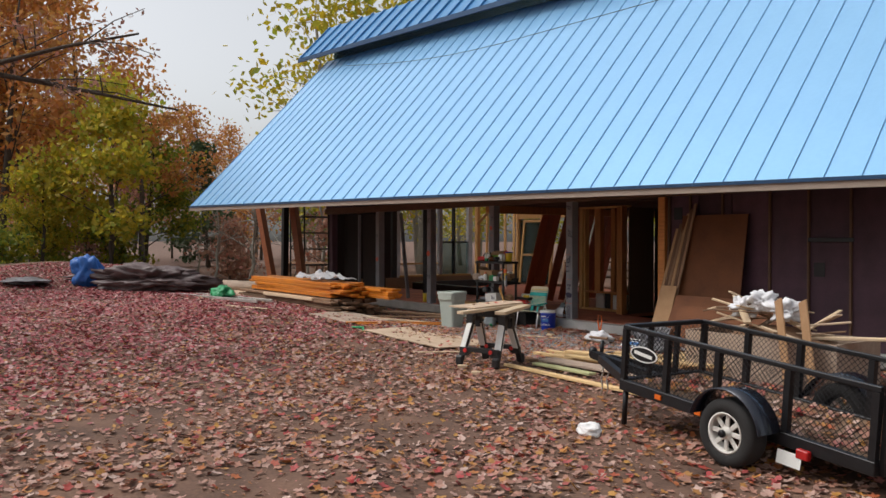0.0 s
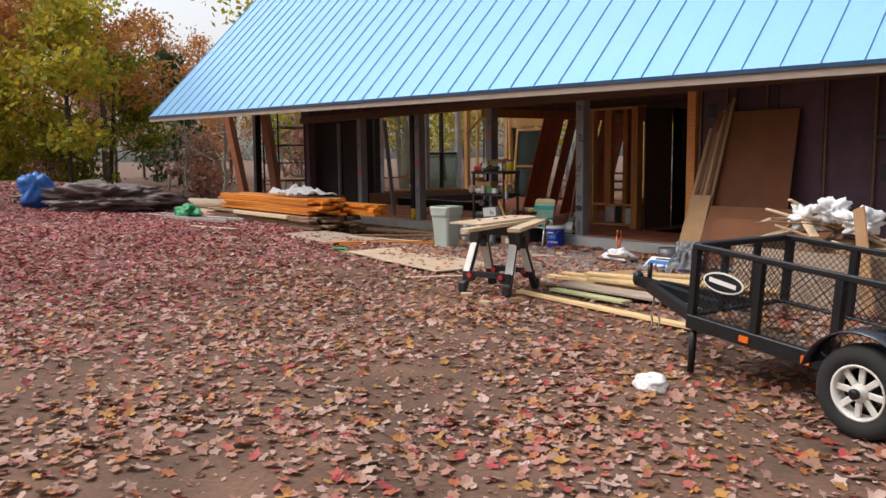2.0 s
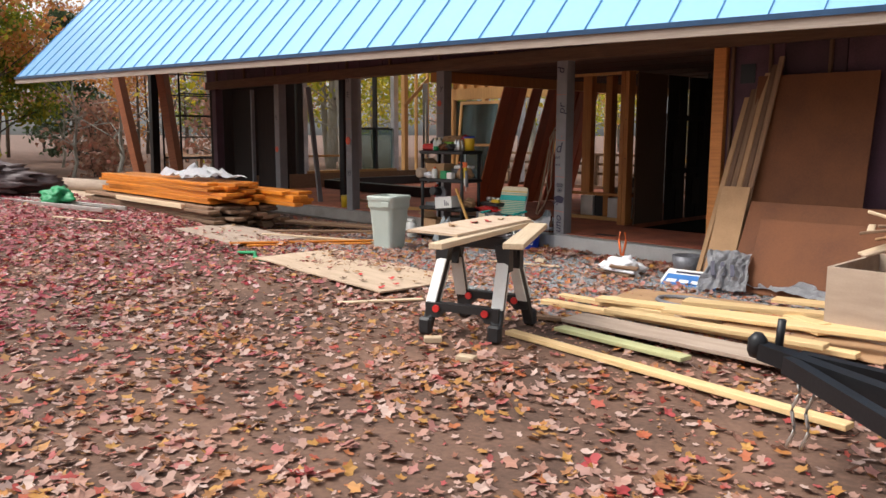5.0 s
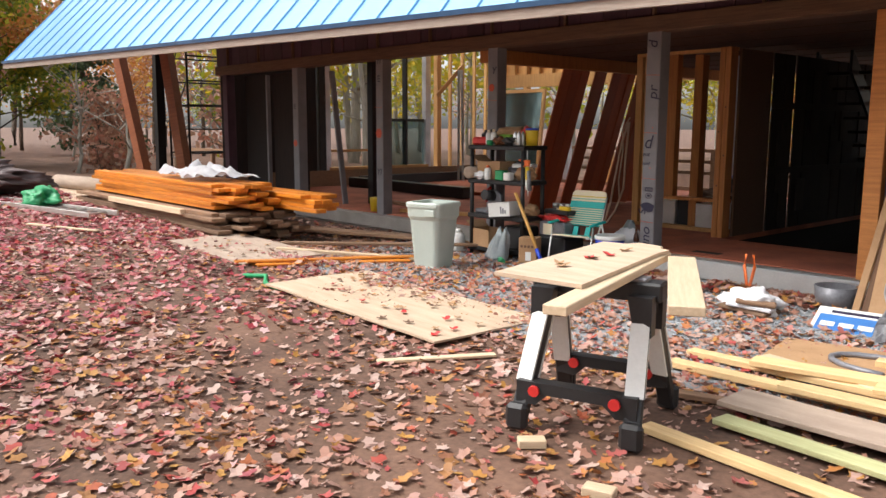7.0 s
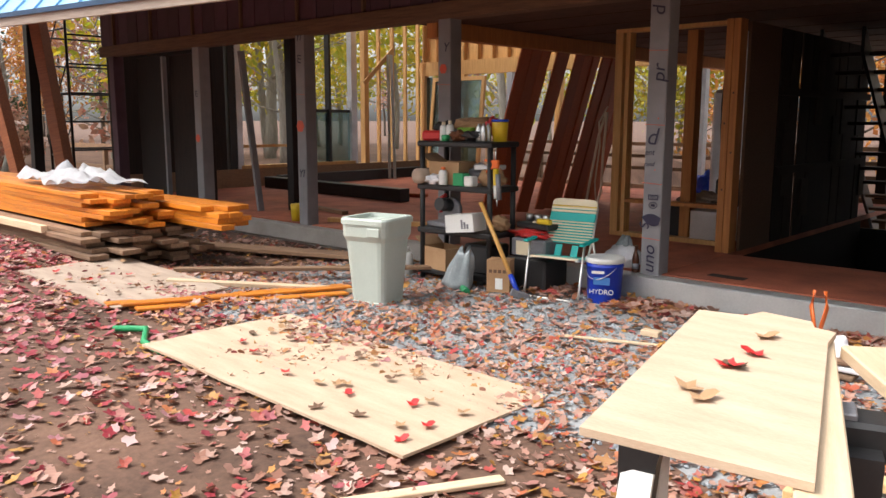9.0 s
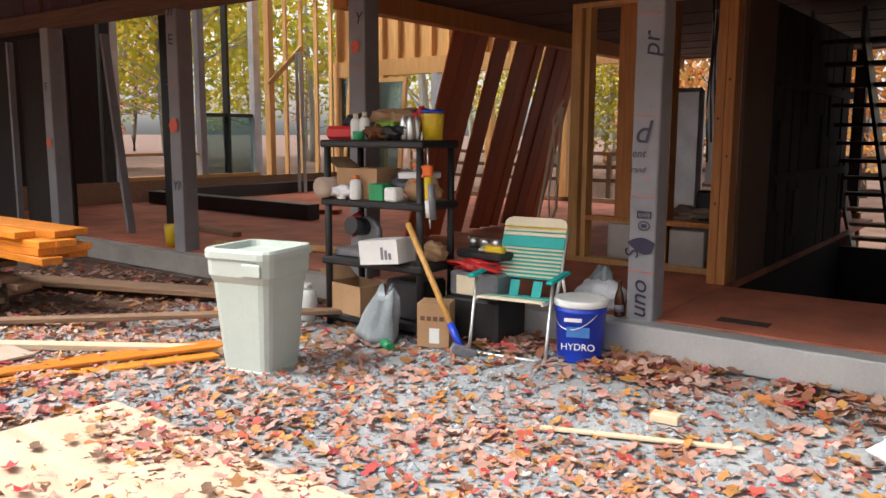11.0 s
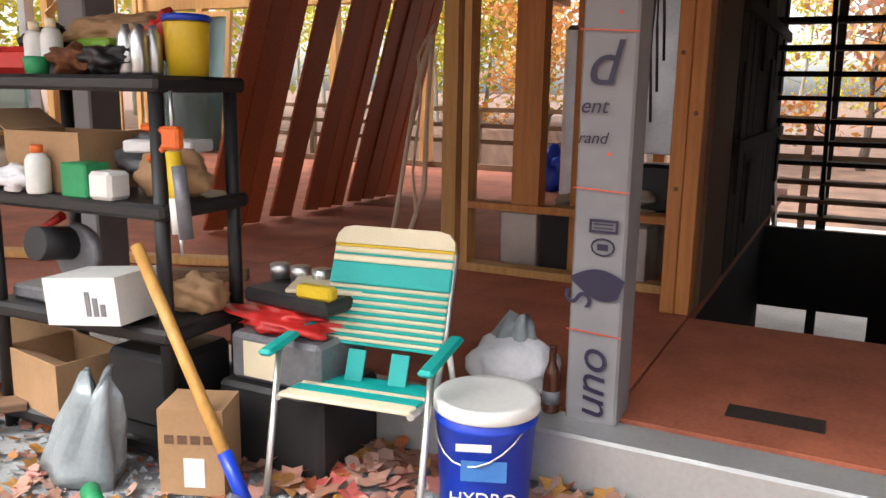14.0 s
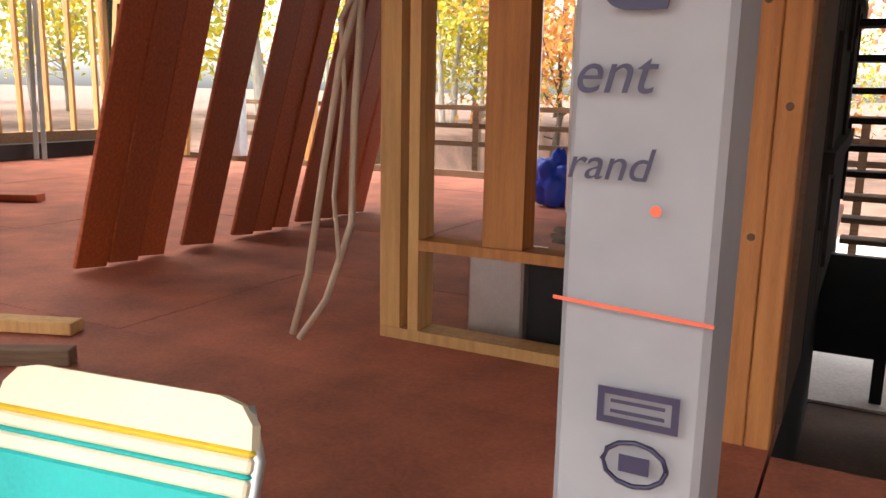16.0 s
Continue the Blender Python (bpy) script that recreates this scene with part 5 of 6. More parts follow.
# third tier
carton("open_carton", on(-0.16, -0.02, 2, 4), (0.34, 0.26, 0.2), "cardboard", "open brown cardboard carton with bent flaps")
jar("clear_bottle", on(-0.12, -0.19, 2), 0.04, 0.16, "white", "orange", "white bottle with an orange cap")
solid("paper_roll_end", lathe([(0.07, 0), (0.07, 0.24), (0.02, 0.24)], 16, pose(0, 0, 0.07, 90)), "plyold", "pale roll lying on its side", "roll", on(-0.38, -0.02, 2))
solid("rag", lump((0.26, 0.14, 0.1), 46, 0.4), "cloth", "white crumpled rag", "rag", on(-0.24, -0.17, 2))
solid("green_box", box((0.12, 0.1, 0.11), Matrix.Translation((0, 0, 0.055)), 0.006), "green", "green cardboard box with a white mark", "box", on(0.07, -0.16, 2))
solid("white_tub", box((0.1, 0.09, 0.09), Matrix.Translation((0, 0, 0.045)), 0.012), "white", "small white plastic tub", "tub", on(0.19, -0.17, 2))
solid("paper_sack", lump((0.3, 0.2, 0.16), 47, 0.18), "cardboard", "crumpled brown paper sack", "sack", on(0.3, 0.0, 2))
solid("grey_tool", lump((0.3, 0.12, 0.12), 48, 0.5), "silver", "grey power tool lying among papers", "tool", on(0.1, 0.08, 2) @ Matrix.Translation((0, 0, 0.06)))
solid("loose_sheet", box((0.24, 0.18, 0.04), Matrix.Translation((0, 0, 0.02)), 0.006), "paper", "loose papers", "papers", on(0.22, 0.06, 2, 20) @ Matrix.Translation((0, 0, 0.14)))
# second tier
mc = thing("miter_saw", on(-0.2, -0.02, 1), "black and red power saw with a round guard", "power saw")
part("base", box((0.34, 0.26, 0.05), Matrix.Translation((0, 0, 0.025)), 0.01), "silver", mc)
part("guard", lathe([(0.10, -0.025), (0.115, 0), (0.10, 0.025)], 20, Matrix.Translation((0.04, 0, 0.16)) @ pose(0, 0, 0, 90)), "silver", mc)
part("motor", tube([(0.02, -0.02, 0.2), (0.02, -0.16, 0.22)], 0.06, 14), "blackplastic", mc)
part("grip", tube([(-0.1, 0, 0.12), (-0.14, 0, 0.24), (-0.04, 0, 0.29)], 0.018, 8), "red", mc)
wb = carton("white_box", on(0.14, -0.17, 1, 6) @ pose(0, 0, 0.0, 0, -6), (0.3, 0.2, 0.15), "white", "white printed cardboard carton tilted on the shelf", False)
for k in range(3):
    part("print_bar", span((0.02 + 0.03 * k, -0.1022, 0.03), (0.04 + 0.03 * k, -0.1005, 0.11 - 0.02 * k)), "silver", wb)
solid("red_tool", lump((0.3, 0.1, 0.07), 49, 0.3), "orange", "orange-red hand tool", "tool", on(0.0, 0.05, 1) @ Matrix.Translation((0, 0, 0.0)))
solid("brown_parcel", lump((0.24, 0.18, 0.14), 50, 0.25), "cardboard", "brown crumpled parcel", "parcel", on(0.33, 0.05, 1))
# bottom tier
carton("open_carton", on(-0.2, -0.08, 0, -10), (0.36, 0.26, 0.2), "cardboard", "open brown carton with torn flaps")
solid("dark_crate", box((0.3, 0.3, 0.26), Matrix.Translation((0, 0, 0.13)), 0.02), "blackplastic", "black plastic crate on the lowest tier", "crate", on(0.22, 0.02, 0))
# around it


def limp_bag(w, d, h, seed, lean_x=0.0):
    """A slack plastic bag: gathered at the top, spreading in creases below."""
    bm = bmesh.new()
    n, rings = 28, []
    for k in range(9):
        f = k / 8
        ring = []
        for i in range(n):
            a = i / n * math.tau
            crease = 1 + 0.22 * math.sin(a * 5 + seed + f * 2.5) * (0.6 + 0.6 * f) + 0.2 * noise.noise(Vector((math.cos(a) * 2, math.sin(a) * 2, f * 3 + seed)))
            k0 = (1 - 0.55 * f ** 1.3) * crease
            ring.append(bm.verts.new((math.cos(a) * w / 2 * k0 + lean_x * f, math.sin(a) * d / 2 * k0, h * f * (1 + 0.12 * math.sin(a * 3 + seed)))))
        rings.append(ring)
    for a, b in zip(rings, rings[1:]):
        for i in range(n):
            bm.faces.new((a[i], a[(i + 1) % n], b[(i + 1) % n], b[i]))
    bm.faces.new(rings[0][::-1]), bm.faces.new(rings[-1])
    return bm


solid("plastic_bag", limp_bag(0.30, 0.18, 0.34, 3, 0.08), "bagplastic", "slack grey-blue plastic bag hanging from the shelf", "bag", Matrix.Translation((-1.44, -0.76, 0.03)) @ pose(0, 0, 0, 0, 6, 0), smooth=True)
jar("milk_jug", Matrix.Translation((-2.22, -0.62, 0.02)), 0.075, 0.26, "white", "white", "translucent white plastic jug", "jug")
jar("milk_jug", Matrix.Translation((-2.36, -0.55, 0.02)), 0.075, 0.25, "white", "white", "translucent white plastic jug", "jug")
carton("brown_box", Matrix.Translation((-1.06, -0.62, 0.025)) @ pose(0, 0, 0, 0, 0, 24), (0.2, 0.17, 0.27), "cardboard", "brown printed carton with a white label", False, True)
ml = thing("sledgehammer", (0, 0, 0), "long wooden-handled maul leaning on the shelf", "hammer")
part("handle", tube([(-0.80, -0.71, 0.05), (-1.035, -0.675, 0.41), (-1.27, -0.64, 0.77)], 0.019, 10), "handle", ml)
part("collar", tube([(-0.79, -0.712, 0.035), (-0.895, -0.696, 0.196)], 0.022, 10), "blue", ml, "blue painted handle end")
part("head", box((0.16, 0.06, 0.06), Matrix.Translation((-0.78, -0.715, 0.045)) @ pose(0, 0, 0, 0, 20, 40), 0.008), "silver", ml)
tb = thing("storage_tote", (-0.93, -0.28, 0.02), "black crate under a grey tote with red cover", "tote")
part("crate", box((0.42, 0.34, 0.28), Matrix.Translation((0, 0, 0.14)), 0.015), "blackplastic", tb)
part("tote", box((0.36, 0.28, 0.16), Matrix.Translation((0, 0, 0.362)), 0.015), "silver", tb, "translucent grey tote")
part("label_patch", box((0.14, 0.002, 0.12), Matrix.Translation((-0.05, -0.1415, 0.36))), "cream", tb, "cream paper label")
solid("red_cloth", lump((0.5, 0.3, 0.09), 52, 0.4), "red", "red waterproof cloth folded over the tote", "cloth", Matrix.Translation((-0.97, -0.27, 0.455)))
solid("black_case", box((0.38, 0.22, 0.05), Matrix.Translation((0, 0, 0.025)), 0.012), "blackplastic", "flat black tool case", "case", Matrix.Translation((-0.93, -0.24, 0.54)) @ pose(0, 0, 0, 0, 0, -8))
solid("yellow_tape_measure", box((0.14, 0.05, 0.045), Matrix.Translation((0, 0, 0.022)), 0.01), "yellow", "yellow and black measuring tool", "tool", Matrix.Translation((-0.82, -0.33, 0.59)))
solid("picture_frame", box((0.26, 0.16, 0.015), Matrix.Translation((0, 0, 0.008)), 0.003), "cream", "small pale framed board lying flat", "frame", Matrix.Translation((-0.86, -0.2, 0.595)) @ pose(0, 0, 0, 4, 0, 20))
for k in range(3):
    solid("food_can", lathe([(0.035, 0), (0.035, 0.05), (0.03, 0.052)], 14), "tin", "small open tin", "tin", Matrix.Translation((-1.1 + 0.09 * k, -0.16, 0.594)), "small tins")
cg = thing("caulking_gun", (-1.18, -0.58, 0.86), "orange caulking gun with a printed tube hanging from the shelf", "caulking gun")
part("rod", tube([(0.02, 0, 0.38), (0.02, 0, 0.22)], 0.006, 6), "tin", cg)
part("frame", box((0.07, 0.035, 0.07), Matrix.Translation((0.02, 0, 0.24)), 0.008), "orange", cg)
part("trigger", tube([(0.0, 0, 0.26), (-0.1, 0, 0.27)], 0.012, 6), "orange", cg)
part("trigger", tube([(0.0, 0, 0.22), (-0.08, 0, 0.17)], 0.012, 6), "orange", cg)
tubep = part("cartridge", tube([(0.02, 0, 0.2), (0.035, 0, -0.04)], 0.024, 12), "yellow", cg, "yellow and white sealant tube")
part("band", tube([(0.028, 0, 0.06), (0.036, 0, -0.05)], 0.0255, 12), "white", tubep)
part("nozzle", tube([(0.036, 0, -0.05), (0.04, 0, -0.12)], 0.008, 8, 0.004), "tin", cg)
solid("sealant_tube", tube([(-1.12, -0.6, 1.02), (-1.1, -0.6, 0.8)], 0.022, 12), "silver", "grey sealant tube hanging beside the gun", "tube")
dr_ = thing("dirty_bucket", (-2.55, -0.62, 0.01), "grey bucket with black and yellow tools in it", "bucket")
part("bucket", lathe([(0.13, 0), (0.15, 0.28), (0.156, 0.285), (0.156, 0.3), (0.14, 0.3), (0.125, 0.02)], 24), "can", dr_)
part("tool", box((0.2, 0.06, 0.05), Matrix.Translation((0, 0, 0.31)) @ pose(0, 0, 0, 0, 12, 30), 0.01), "blackplastic", dr_)
solid("drink_can", tube([(-1.28, -0.86, 0.05), (-1.18, -0.92, 0.045)], 0.03, 12), "green", "green drink can lying on gravel", "can")
solid("yellow_pail", lathe([(0.09, 0), (0.1, 0.2), (0.095, 0.21)], 18), "yellow", "yellow plastic pail on the porch edge", "pail", Matrix.Translation((-4.95, 0.2, 0.224)))

# Blue bucket.
pl = thing("blue_bucket", (-0.22, -0.32, 0.015), "blue plastic bucket with white lid and white lettering", "bucket")
part("body", lathe([(0.128, 0), (0.132, 0.01), (0.147, 0.29), (0.153, 0.295), (0.153, 0.305), (0.148, 0.31), (0.15, 0.335)], 32), "blue", pl)
part("lid", lathe([(0.154, 0.325), (0.158, 0.33), (0.158, 0.36), (0.15, 0.368), (0.135, 0.362), (0.02, 0.362)], 32), "white", pl, "white snap-on lid")
face = pose(0, 0, 0, 0, 0, 22)
words("lettering", "HYDRO", 0.056, face @ Matrix.Translation((0.0, -0.1415, 0.1)) @ pose(0, 0, 0, 88), "white", pl)
part("label_frame", box((0.13, 0.002, 0.06), face @ Matrix.Translation((0, -0.147, 0.19)) @ pose(0, 0, 0, -3)), "printblue", pl, "paler blue printed field")
part("logo_bar", box((0.1, 0.002, 0.022), face @ Matrix.Translation((-0.03, -0.149, 0.26)) @ pose(0, 0, 0, -3)), "white", pl, "white printed mark")
part("bail", tube([(0.15 * math.cos(a), 0.15 * math.sin(a) * 1.02, 0.3 - 0.1 * math.sin(math.pi * k / 10)) for k, a in [(k, radians(200 + k * 14)) for k in range(11)]], 0.003, 5), "alu", pl)

# Folding lawn chair.
CH = Matrix.Translation((-0.615, -0.30, 0.012)) @ pose(0, 0, 0, 0, 0, 8)
ch = thing("lawn_chair", CH, "folding aluminium lawn chair with teal and cream webbing", "chair")
for s in (-1, 1):
    x = s * 0.225
    part("back_tube", tube([(x * 0.92, -0.02, 0.30), (x * 0.92, 0.08, 0.5), (x * 0.92, 0.16, 0.72), (x * 0.8, 0.18, 0.78)], 0.011, 8), "alu", ch)
    part("leg", tube([(x * 1.1, -0.27, 0.005), (x * 1.1, -0.25, 0.1), (x * 1.1, -0.17, 0.46)], 0.011, 8), "alu", ch)
    part("leg", tube([(x * 1.05, 0.2, 0.005), (x * 1.05, 0.12, 0.2), (x * 1.05, 0.02, 0.46)], 0.011, 8), "alu", ch)
    part("armrest", box((0.05, 0.3, 0.022), Matrix.Translation((x * 1.13, -0.1, 0.475)) @ pose(0, 0, 0, 4), 0.01), "green", ch, "teal plastic armrest").data.materials[0] = M["teal"]
    part("seat_rail", tube([(x * 0.95, -0.25, 0.335), (x * 0.95, 0.05, 0.30)], 0.011, 8), "alu", ch)
part("floor_bar", tube([(-0.245, -0.27, 0.012), (-0.2, -0.30, 0.012), (0.2, -0.30, 0.012), (0.245, -0.27, 0.012)], 0.011, 8), "alu", ch)
part("floor_bar", tube([(-0.236, 0.2, 0.012), (0.236, 0.2, 0.012)], 0.011, 8), "alu", ch)
# Backrest: rounded padded top and woven straps.
lean_m = Matrix.Translation((0, 0.0, 0.33)) @ pose(0, 0, 0, -22)


def strip(z0, z1, material, name, w=0.21, label=""):
    part(name, box((w * 2, 0.016, z1 - z0), lean_m @ Matrix.Translation((0, -0.012, (z0 + z1) / 2)), 0.004), material, ch, label)


out = [(-0.21, 0.435), (-0.205, 0.465), (-0.185, 0.487), (-0.15, 0.495), (0.15, 0.495), (0.185, 0.487), (0.205, 0.465), (0.21, 0.435)]
part("head_band", prism(out, 0.02, lean_m @ Matrix.Translation((0, -0.012, 0))), "cream", ch, "cream rounded top of the backrest")
strip(0.425, 0.4345, "yellow", "stripe")
strip(0.405, 0.4245, "cream", "stripe")
strip(0.398, 0.4045, "teal", "stripe")
strip(0.375, 0.3975, "cream", "stripe")
strip(0.30, 0.3745, "teal", "backrest_band")
for k in range(8):
    z = 0.298 - k * 0.0245
    strip(z - 0.0115, z, "cream", "webbing")
    strip(z - 0.0235, z - 0.0125, "teal", "webbing", 0.208)
for x in (-0.09, 0.06):
    part("lower_strap", box((0.06, 0.008, 0.12), lean_m @ Matrix.Translation((x + 0.015, -0.008, 0.03))), "teal", ch)
for k in range(9):
    part("seat_webbing", box((0.42, 0.028, 0.012), Matrix.Translation((0, -0.235 + k * 0.032, 0.343 - k * 0.0034)) @ pose(0, 0, 0, 6), 0.003), "cream" if k in (0, 1, 4) else "teal", ch)

# Beside the post.
solid("plastic_sack", lump((0.34, 0.24, 0.2), 61, 0.12), "cloth", "half-empty white and pink plastic sack", "sack", Matrix.Translation((-0.33, 0.16, 0.224)))
solid("clear_bag", limp_bag(0.2, 0.1, 0.2, 5, 0.05), "bagplastic", "clear plastic bag standing in the sack", "bag", Matrix.Translation((-0.36, 0.16, 0.28)), smooth=True)
bt = thing("beer_bottle", (-0.14, 0.03, 0.217), "brown glass bottle standing beside the post", "bottle")
part("glass", lathe([(0.028, 0), (0.03, 0.005), (0.03, 0.11), (0.024, 0.14), (0.013, 0.17), (0.012, 0.22), (0.014, 0.225)], 16), "brown", bt)
part("label_patch", lathe([(0.0305, 0.03), (0.0305, 0.075), (0.03, 0.075)], 16), "silver", bt, "small pale label")

# Inside the house.
solid("hanging_rope", tube([(-1.50, 1.72, 1.56), (-1.55, 1.66, 1.3), (-1.60, 1.62, 0.9), (-1.66, 1.6, 0.5), (-1.72, 1.57, 0.25)], 0.015, 6), "rope", "bundle of pale rope hanging from a stud", "rope")
solid("hanging_rope", tube([(-1.49, 1.72, 1.56), (-1.5, 1.68, 1.1), (-1.5, 1.66, 0.7), (-1.58, 1.6, 0.4), (-1.68, 1.56, 0.24)], 0.015, 6), "rope", "pale rope loop reaching the floor", "rope")
solid("hanging_rope", tube([(-1.49, 1.73, 1.62), (-1.56, 1.68, 1.45), (-1.53, 1.66, 1.2), (-1.56, 1.63, 0.8), (-1.53, 1.62, 0.55)], 0.010, 6), "rope", "pale rope strand on the stud", "rope")
board("floor_beam", (-9.5, 3.2, 0.33), (-9.6, 7.3, 0.33), 0.2, 0.2, "black", "long black steel beam lying on the floor", "beam")
board("floor_beam", (-9.4, 2.9, 0.33), (-5.6, 2.7, 0.33), 0.2, 0.2, "black", "long black steel beam lying on the floor", "beam")
board("floor_plank", (-7.2, 2.85, 0.26), (-5.9, 3.5, 0.26), 0.15, 0.06, "redplank", "short red-brown plank on the floor", "plank")
board("floor_plank", (-6.4, 1.25, 0.25), (-5.0, 1.0, 0.25), 0.1, 0.05, "oldboard", "brown plank on the porch floor", "plank")
board("floor_plank", (-4.6, 0.4, 0.25), (-2.5, 1.2, 0.25), 0.09, 0.05, "studpale", "pale timber lying on the floor", "plank")
board("floor_block", (-2.55, 0.75, 0.255), (-2.2, 0.95, 0.255), 0.07, 0.06, "oldboard", "short brown timber block on the floor", "block")
lg = thing("leaning_window", Matrix.Translation((-8.6, 7.1, 0.3)) @ pose(0, 0, 0, -6), "large framed window sheet leaning inside the back wall", "window")
part("frame", span((-0.75, -0.03, 0), (-0.67, 0.03, 2.1)), "studpale", lg)
part("frame", span((0.67, -0.03, 0), (0.75, 0.03, 2.1)), "studpale", lg)
part("frame", span((-0.67, -0.03, 2.02), (0.67, 0.03, 2.1)), "studpale", lg)
part("frame", span((-0.67, -0.03, 0.9), (0.67, 0.03, 0.97)), "studpale", lg)
part("pane", span((-0.67, -0.004, 0), (0.67, 0.004, 2.02)), "hazy", lg).visible_shadow = False
for k in range(2):
    board("aluminium_pole", (-9.3 + 0.16 * k, 5.9, 0.24), (-9.75 + 0.1 * k, 6.3, 2.85), 0.06, 0.03, "alu", "grey metal ladder rail leaning in the corner", "ladder")
solid("wrapped_door", span((-1.9, 5.2, 0.226), (-1.5, 5.35, 1.9), 0.05), "foil", "pale blue and silver wrapped door panel standing upright", "panel")
solid("blue_bag", lump((0.4, 0.3, 0.5), 71, 0.3), "blue", "blue folding chair bag near the back opening", "bag", Matrix.Translation((-2.2, 5.8, 0.23)))
solid("debris_heap", lump((0.6, 0.35, 0.15), 72, 0.5), "plyold", "heap of scraps on the partition rail", "scraps", Matrix.Translation((-0.6, 2.35, 0.56)))


# Dry leaves on the sheets and on the sawhorse top.
for i in range(46):
    rnd_l = random.Random(900 + i)
    if i < 26:
        x, y, z = rnd_l.uniform(-1.2, 0.7), rnd_l.uniform(-3.6, -2.8), 0.0
        z = g(-0.28, -3.2) + 0.05 - 0.038 * (x + 0.28)
    elif i < 40:
        x, y = rnd_l.uniform(-4.0, -2.6), rnd_l.uniform(-3.3, -2.6)
        z = g(-3.3, -2.95) + 0.045 - 0.038 * (x + 3.3)
    else:
        x, y, z = rnd_l.uniform(2.3, 2.4), rnd_l.uniform(-4.4, -3.5), 0.0
        z = ZT + 0.064
    r = 0.045
    bm = bmesh.new()
    c = bm.verts.new((0, 0, 0))
    ring = [bm.verts.new((a * r * 0.8, b * r, 0.3 * r * (a * a + b * b))) for a, b in ((0, -1.0), (0.42, -0.35), (1.0, -0.1), (0.5, 0.2), (0.55, 0.8), (0, 1.0), (-0.5, 0.75), (-0.5, 0.2), (-1.0, -0.15), (-0.4, -0.4))]
    for k in range(10):
        bm.faces.new((c, ring[k], ring[(k + 1) % 10]))
    solid("dry_leaf", bm, ("cardboard", "red", "cardboard", "beam")[i % 4], "curled dry maple leaf lying on plywood", "leaf", Matrix.Translation((x, y, z)) @ pose(0, 0, 0, rnd_l.uniform(-8, 8), rnd_l.uniform(-8, 8), rnd_l.uniform(0, 360)), "leaves on plywood")

# ---- trees ----


def tree_mesh(seed, h, crown, leaf_n, leaf_r, bare=0.35, r0=0.2, spread=0.32, pine=False):
    """Trunk and limbs as one mesh, and a crown of separate leaves in clumps with gaps."""
    rnd = random.Random(seed)
    wood, tips = bmesh.new(), []
    pts = [Vector((0, 0, -0.6))]
    lean = Vector((rnd.uniform(-0.05, 0.05), rnd.uniform(-0.05, 0.05), 1))
    for i in range(8):
        pts.append(pts[-1] + lean * (h / 8) + Vector((rnd.uniform(-0.15, 0.15), rnd.uniform(-0.15, 0.15), 0)))
    bm_tube(wood, pts, r0, 8, r0 * 0.15)
    n = 26 if pine else 15
    for i in range(n):
        k = bare + (1 - bare) * (i + rnd.random()) / n
        f = k * 8
        a = pts[int(min(f, 7))].lerp(pts[int(min(f, 7)) + 1], f - int(min(f, 7)))
        ang = rnd.random() * math.tau
        ln = h * spread * ((1.08 - k) if pine else (1.15 - 0.75 * k)) * rnd.uniform(0.7, 1.2)
        rise = 0.0 if pine else rnd.uniform(0.15, 0.8)
        d = Vector((math.cos(ang), math.sin(ang), rise))
        mid = a + d * ln * 0.5 + Vector((0, 0, rnd.uniform(-0.1, 0.25)))
        end = a + d * ln + Vector((0, 0, -0.15 * ln if pine else rnd.uniform(0, 0.4)))
        bm_tube(wood, [a, mid, end], r0 * 0.28 * (1.1 - k), 5, 0.012)
        tips += [mid, end, mid.lerp(end, 0.5)]
        for _ in range(3):
            b = mid.lerp(end, rnd.random())
            e = b + Vector((rnd.uniform(-1, 1), rnd.uniform(-1, 1), rnd.uniform(-0.2, 0.9))) * ln * 0.35
            bm_tube(wood, [b, e], 0.022, 4, 0.006, False)
            tips.append(e)
    v, f = [], []
    for _ in range(leaf_n):
        t = tips[rnd.randrange(len(tips))]
        s = crown
        c = t + Vector((rnd.gauss(0, s), rnd.gauss(0, s), rnd.gauss(0, s * (0.35 if pine else 0.6))))
        a = Vector((rnd.gauss(0, 1), rnd.gauss(0, 1), rnd.gauss(0, 1))).normalized()
        b = a.cross(Vector((rnd.gauss(0, 1), rnd.gauss(0, 1), rnd.gauss(0, 1)))).normalized()
        r = leaf_r * rnd.uniform(0.6, 1.3)
        i = len(v)
        v += [c - a * r, c + b * r * 0.6, c + a * r, c - b * r * 0.6]
        f.append((i, i + 1, i + 2, i + 3))
    lm = bpy.data.meshes.new("crown")
    lm.from_pydata(v, [], f)
    return wood, lm


def tree(name, m, label, seed, h, leaf, leaf_n, bark="bark", **kw):
    t = thing(name, m, label, "tree", "woods round the house")
    wood, lm = tree_mesh(seed, h, kw.pop("crown", 0.55), leaf_n, kw.pop("leaf_r", 0.16), **kw)
    part("trunk", wood, bark, t)
    if leaf:
        lm.materials.append(M[leaf])
        c = new("crown", lm)
        c.parent = t
    return t


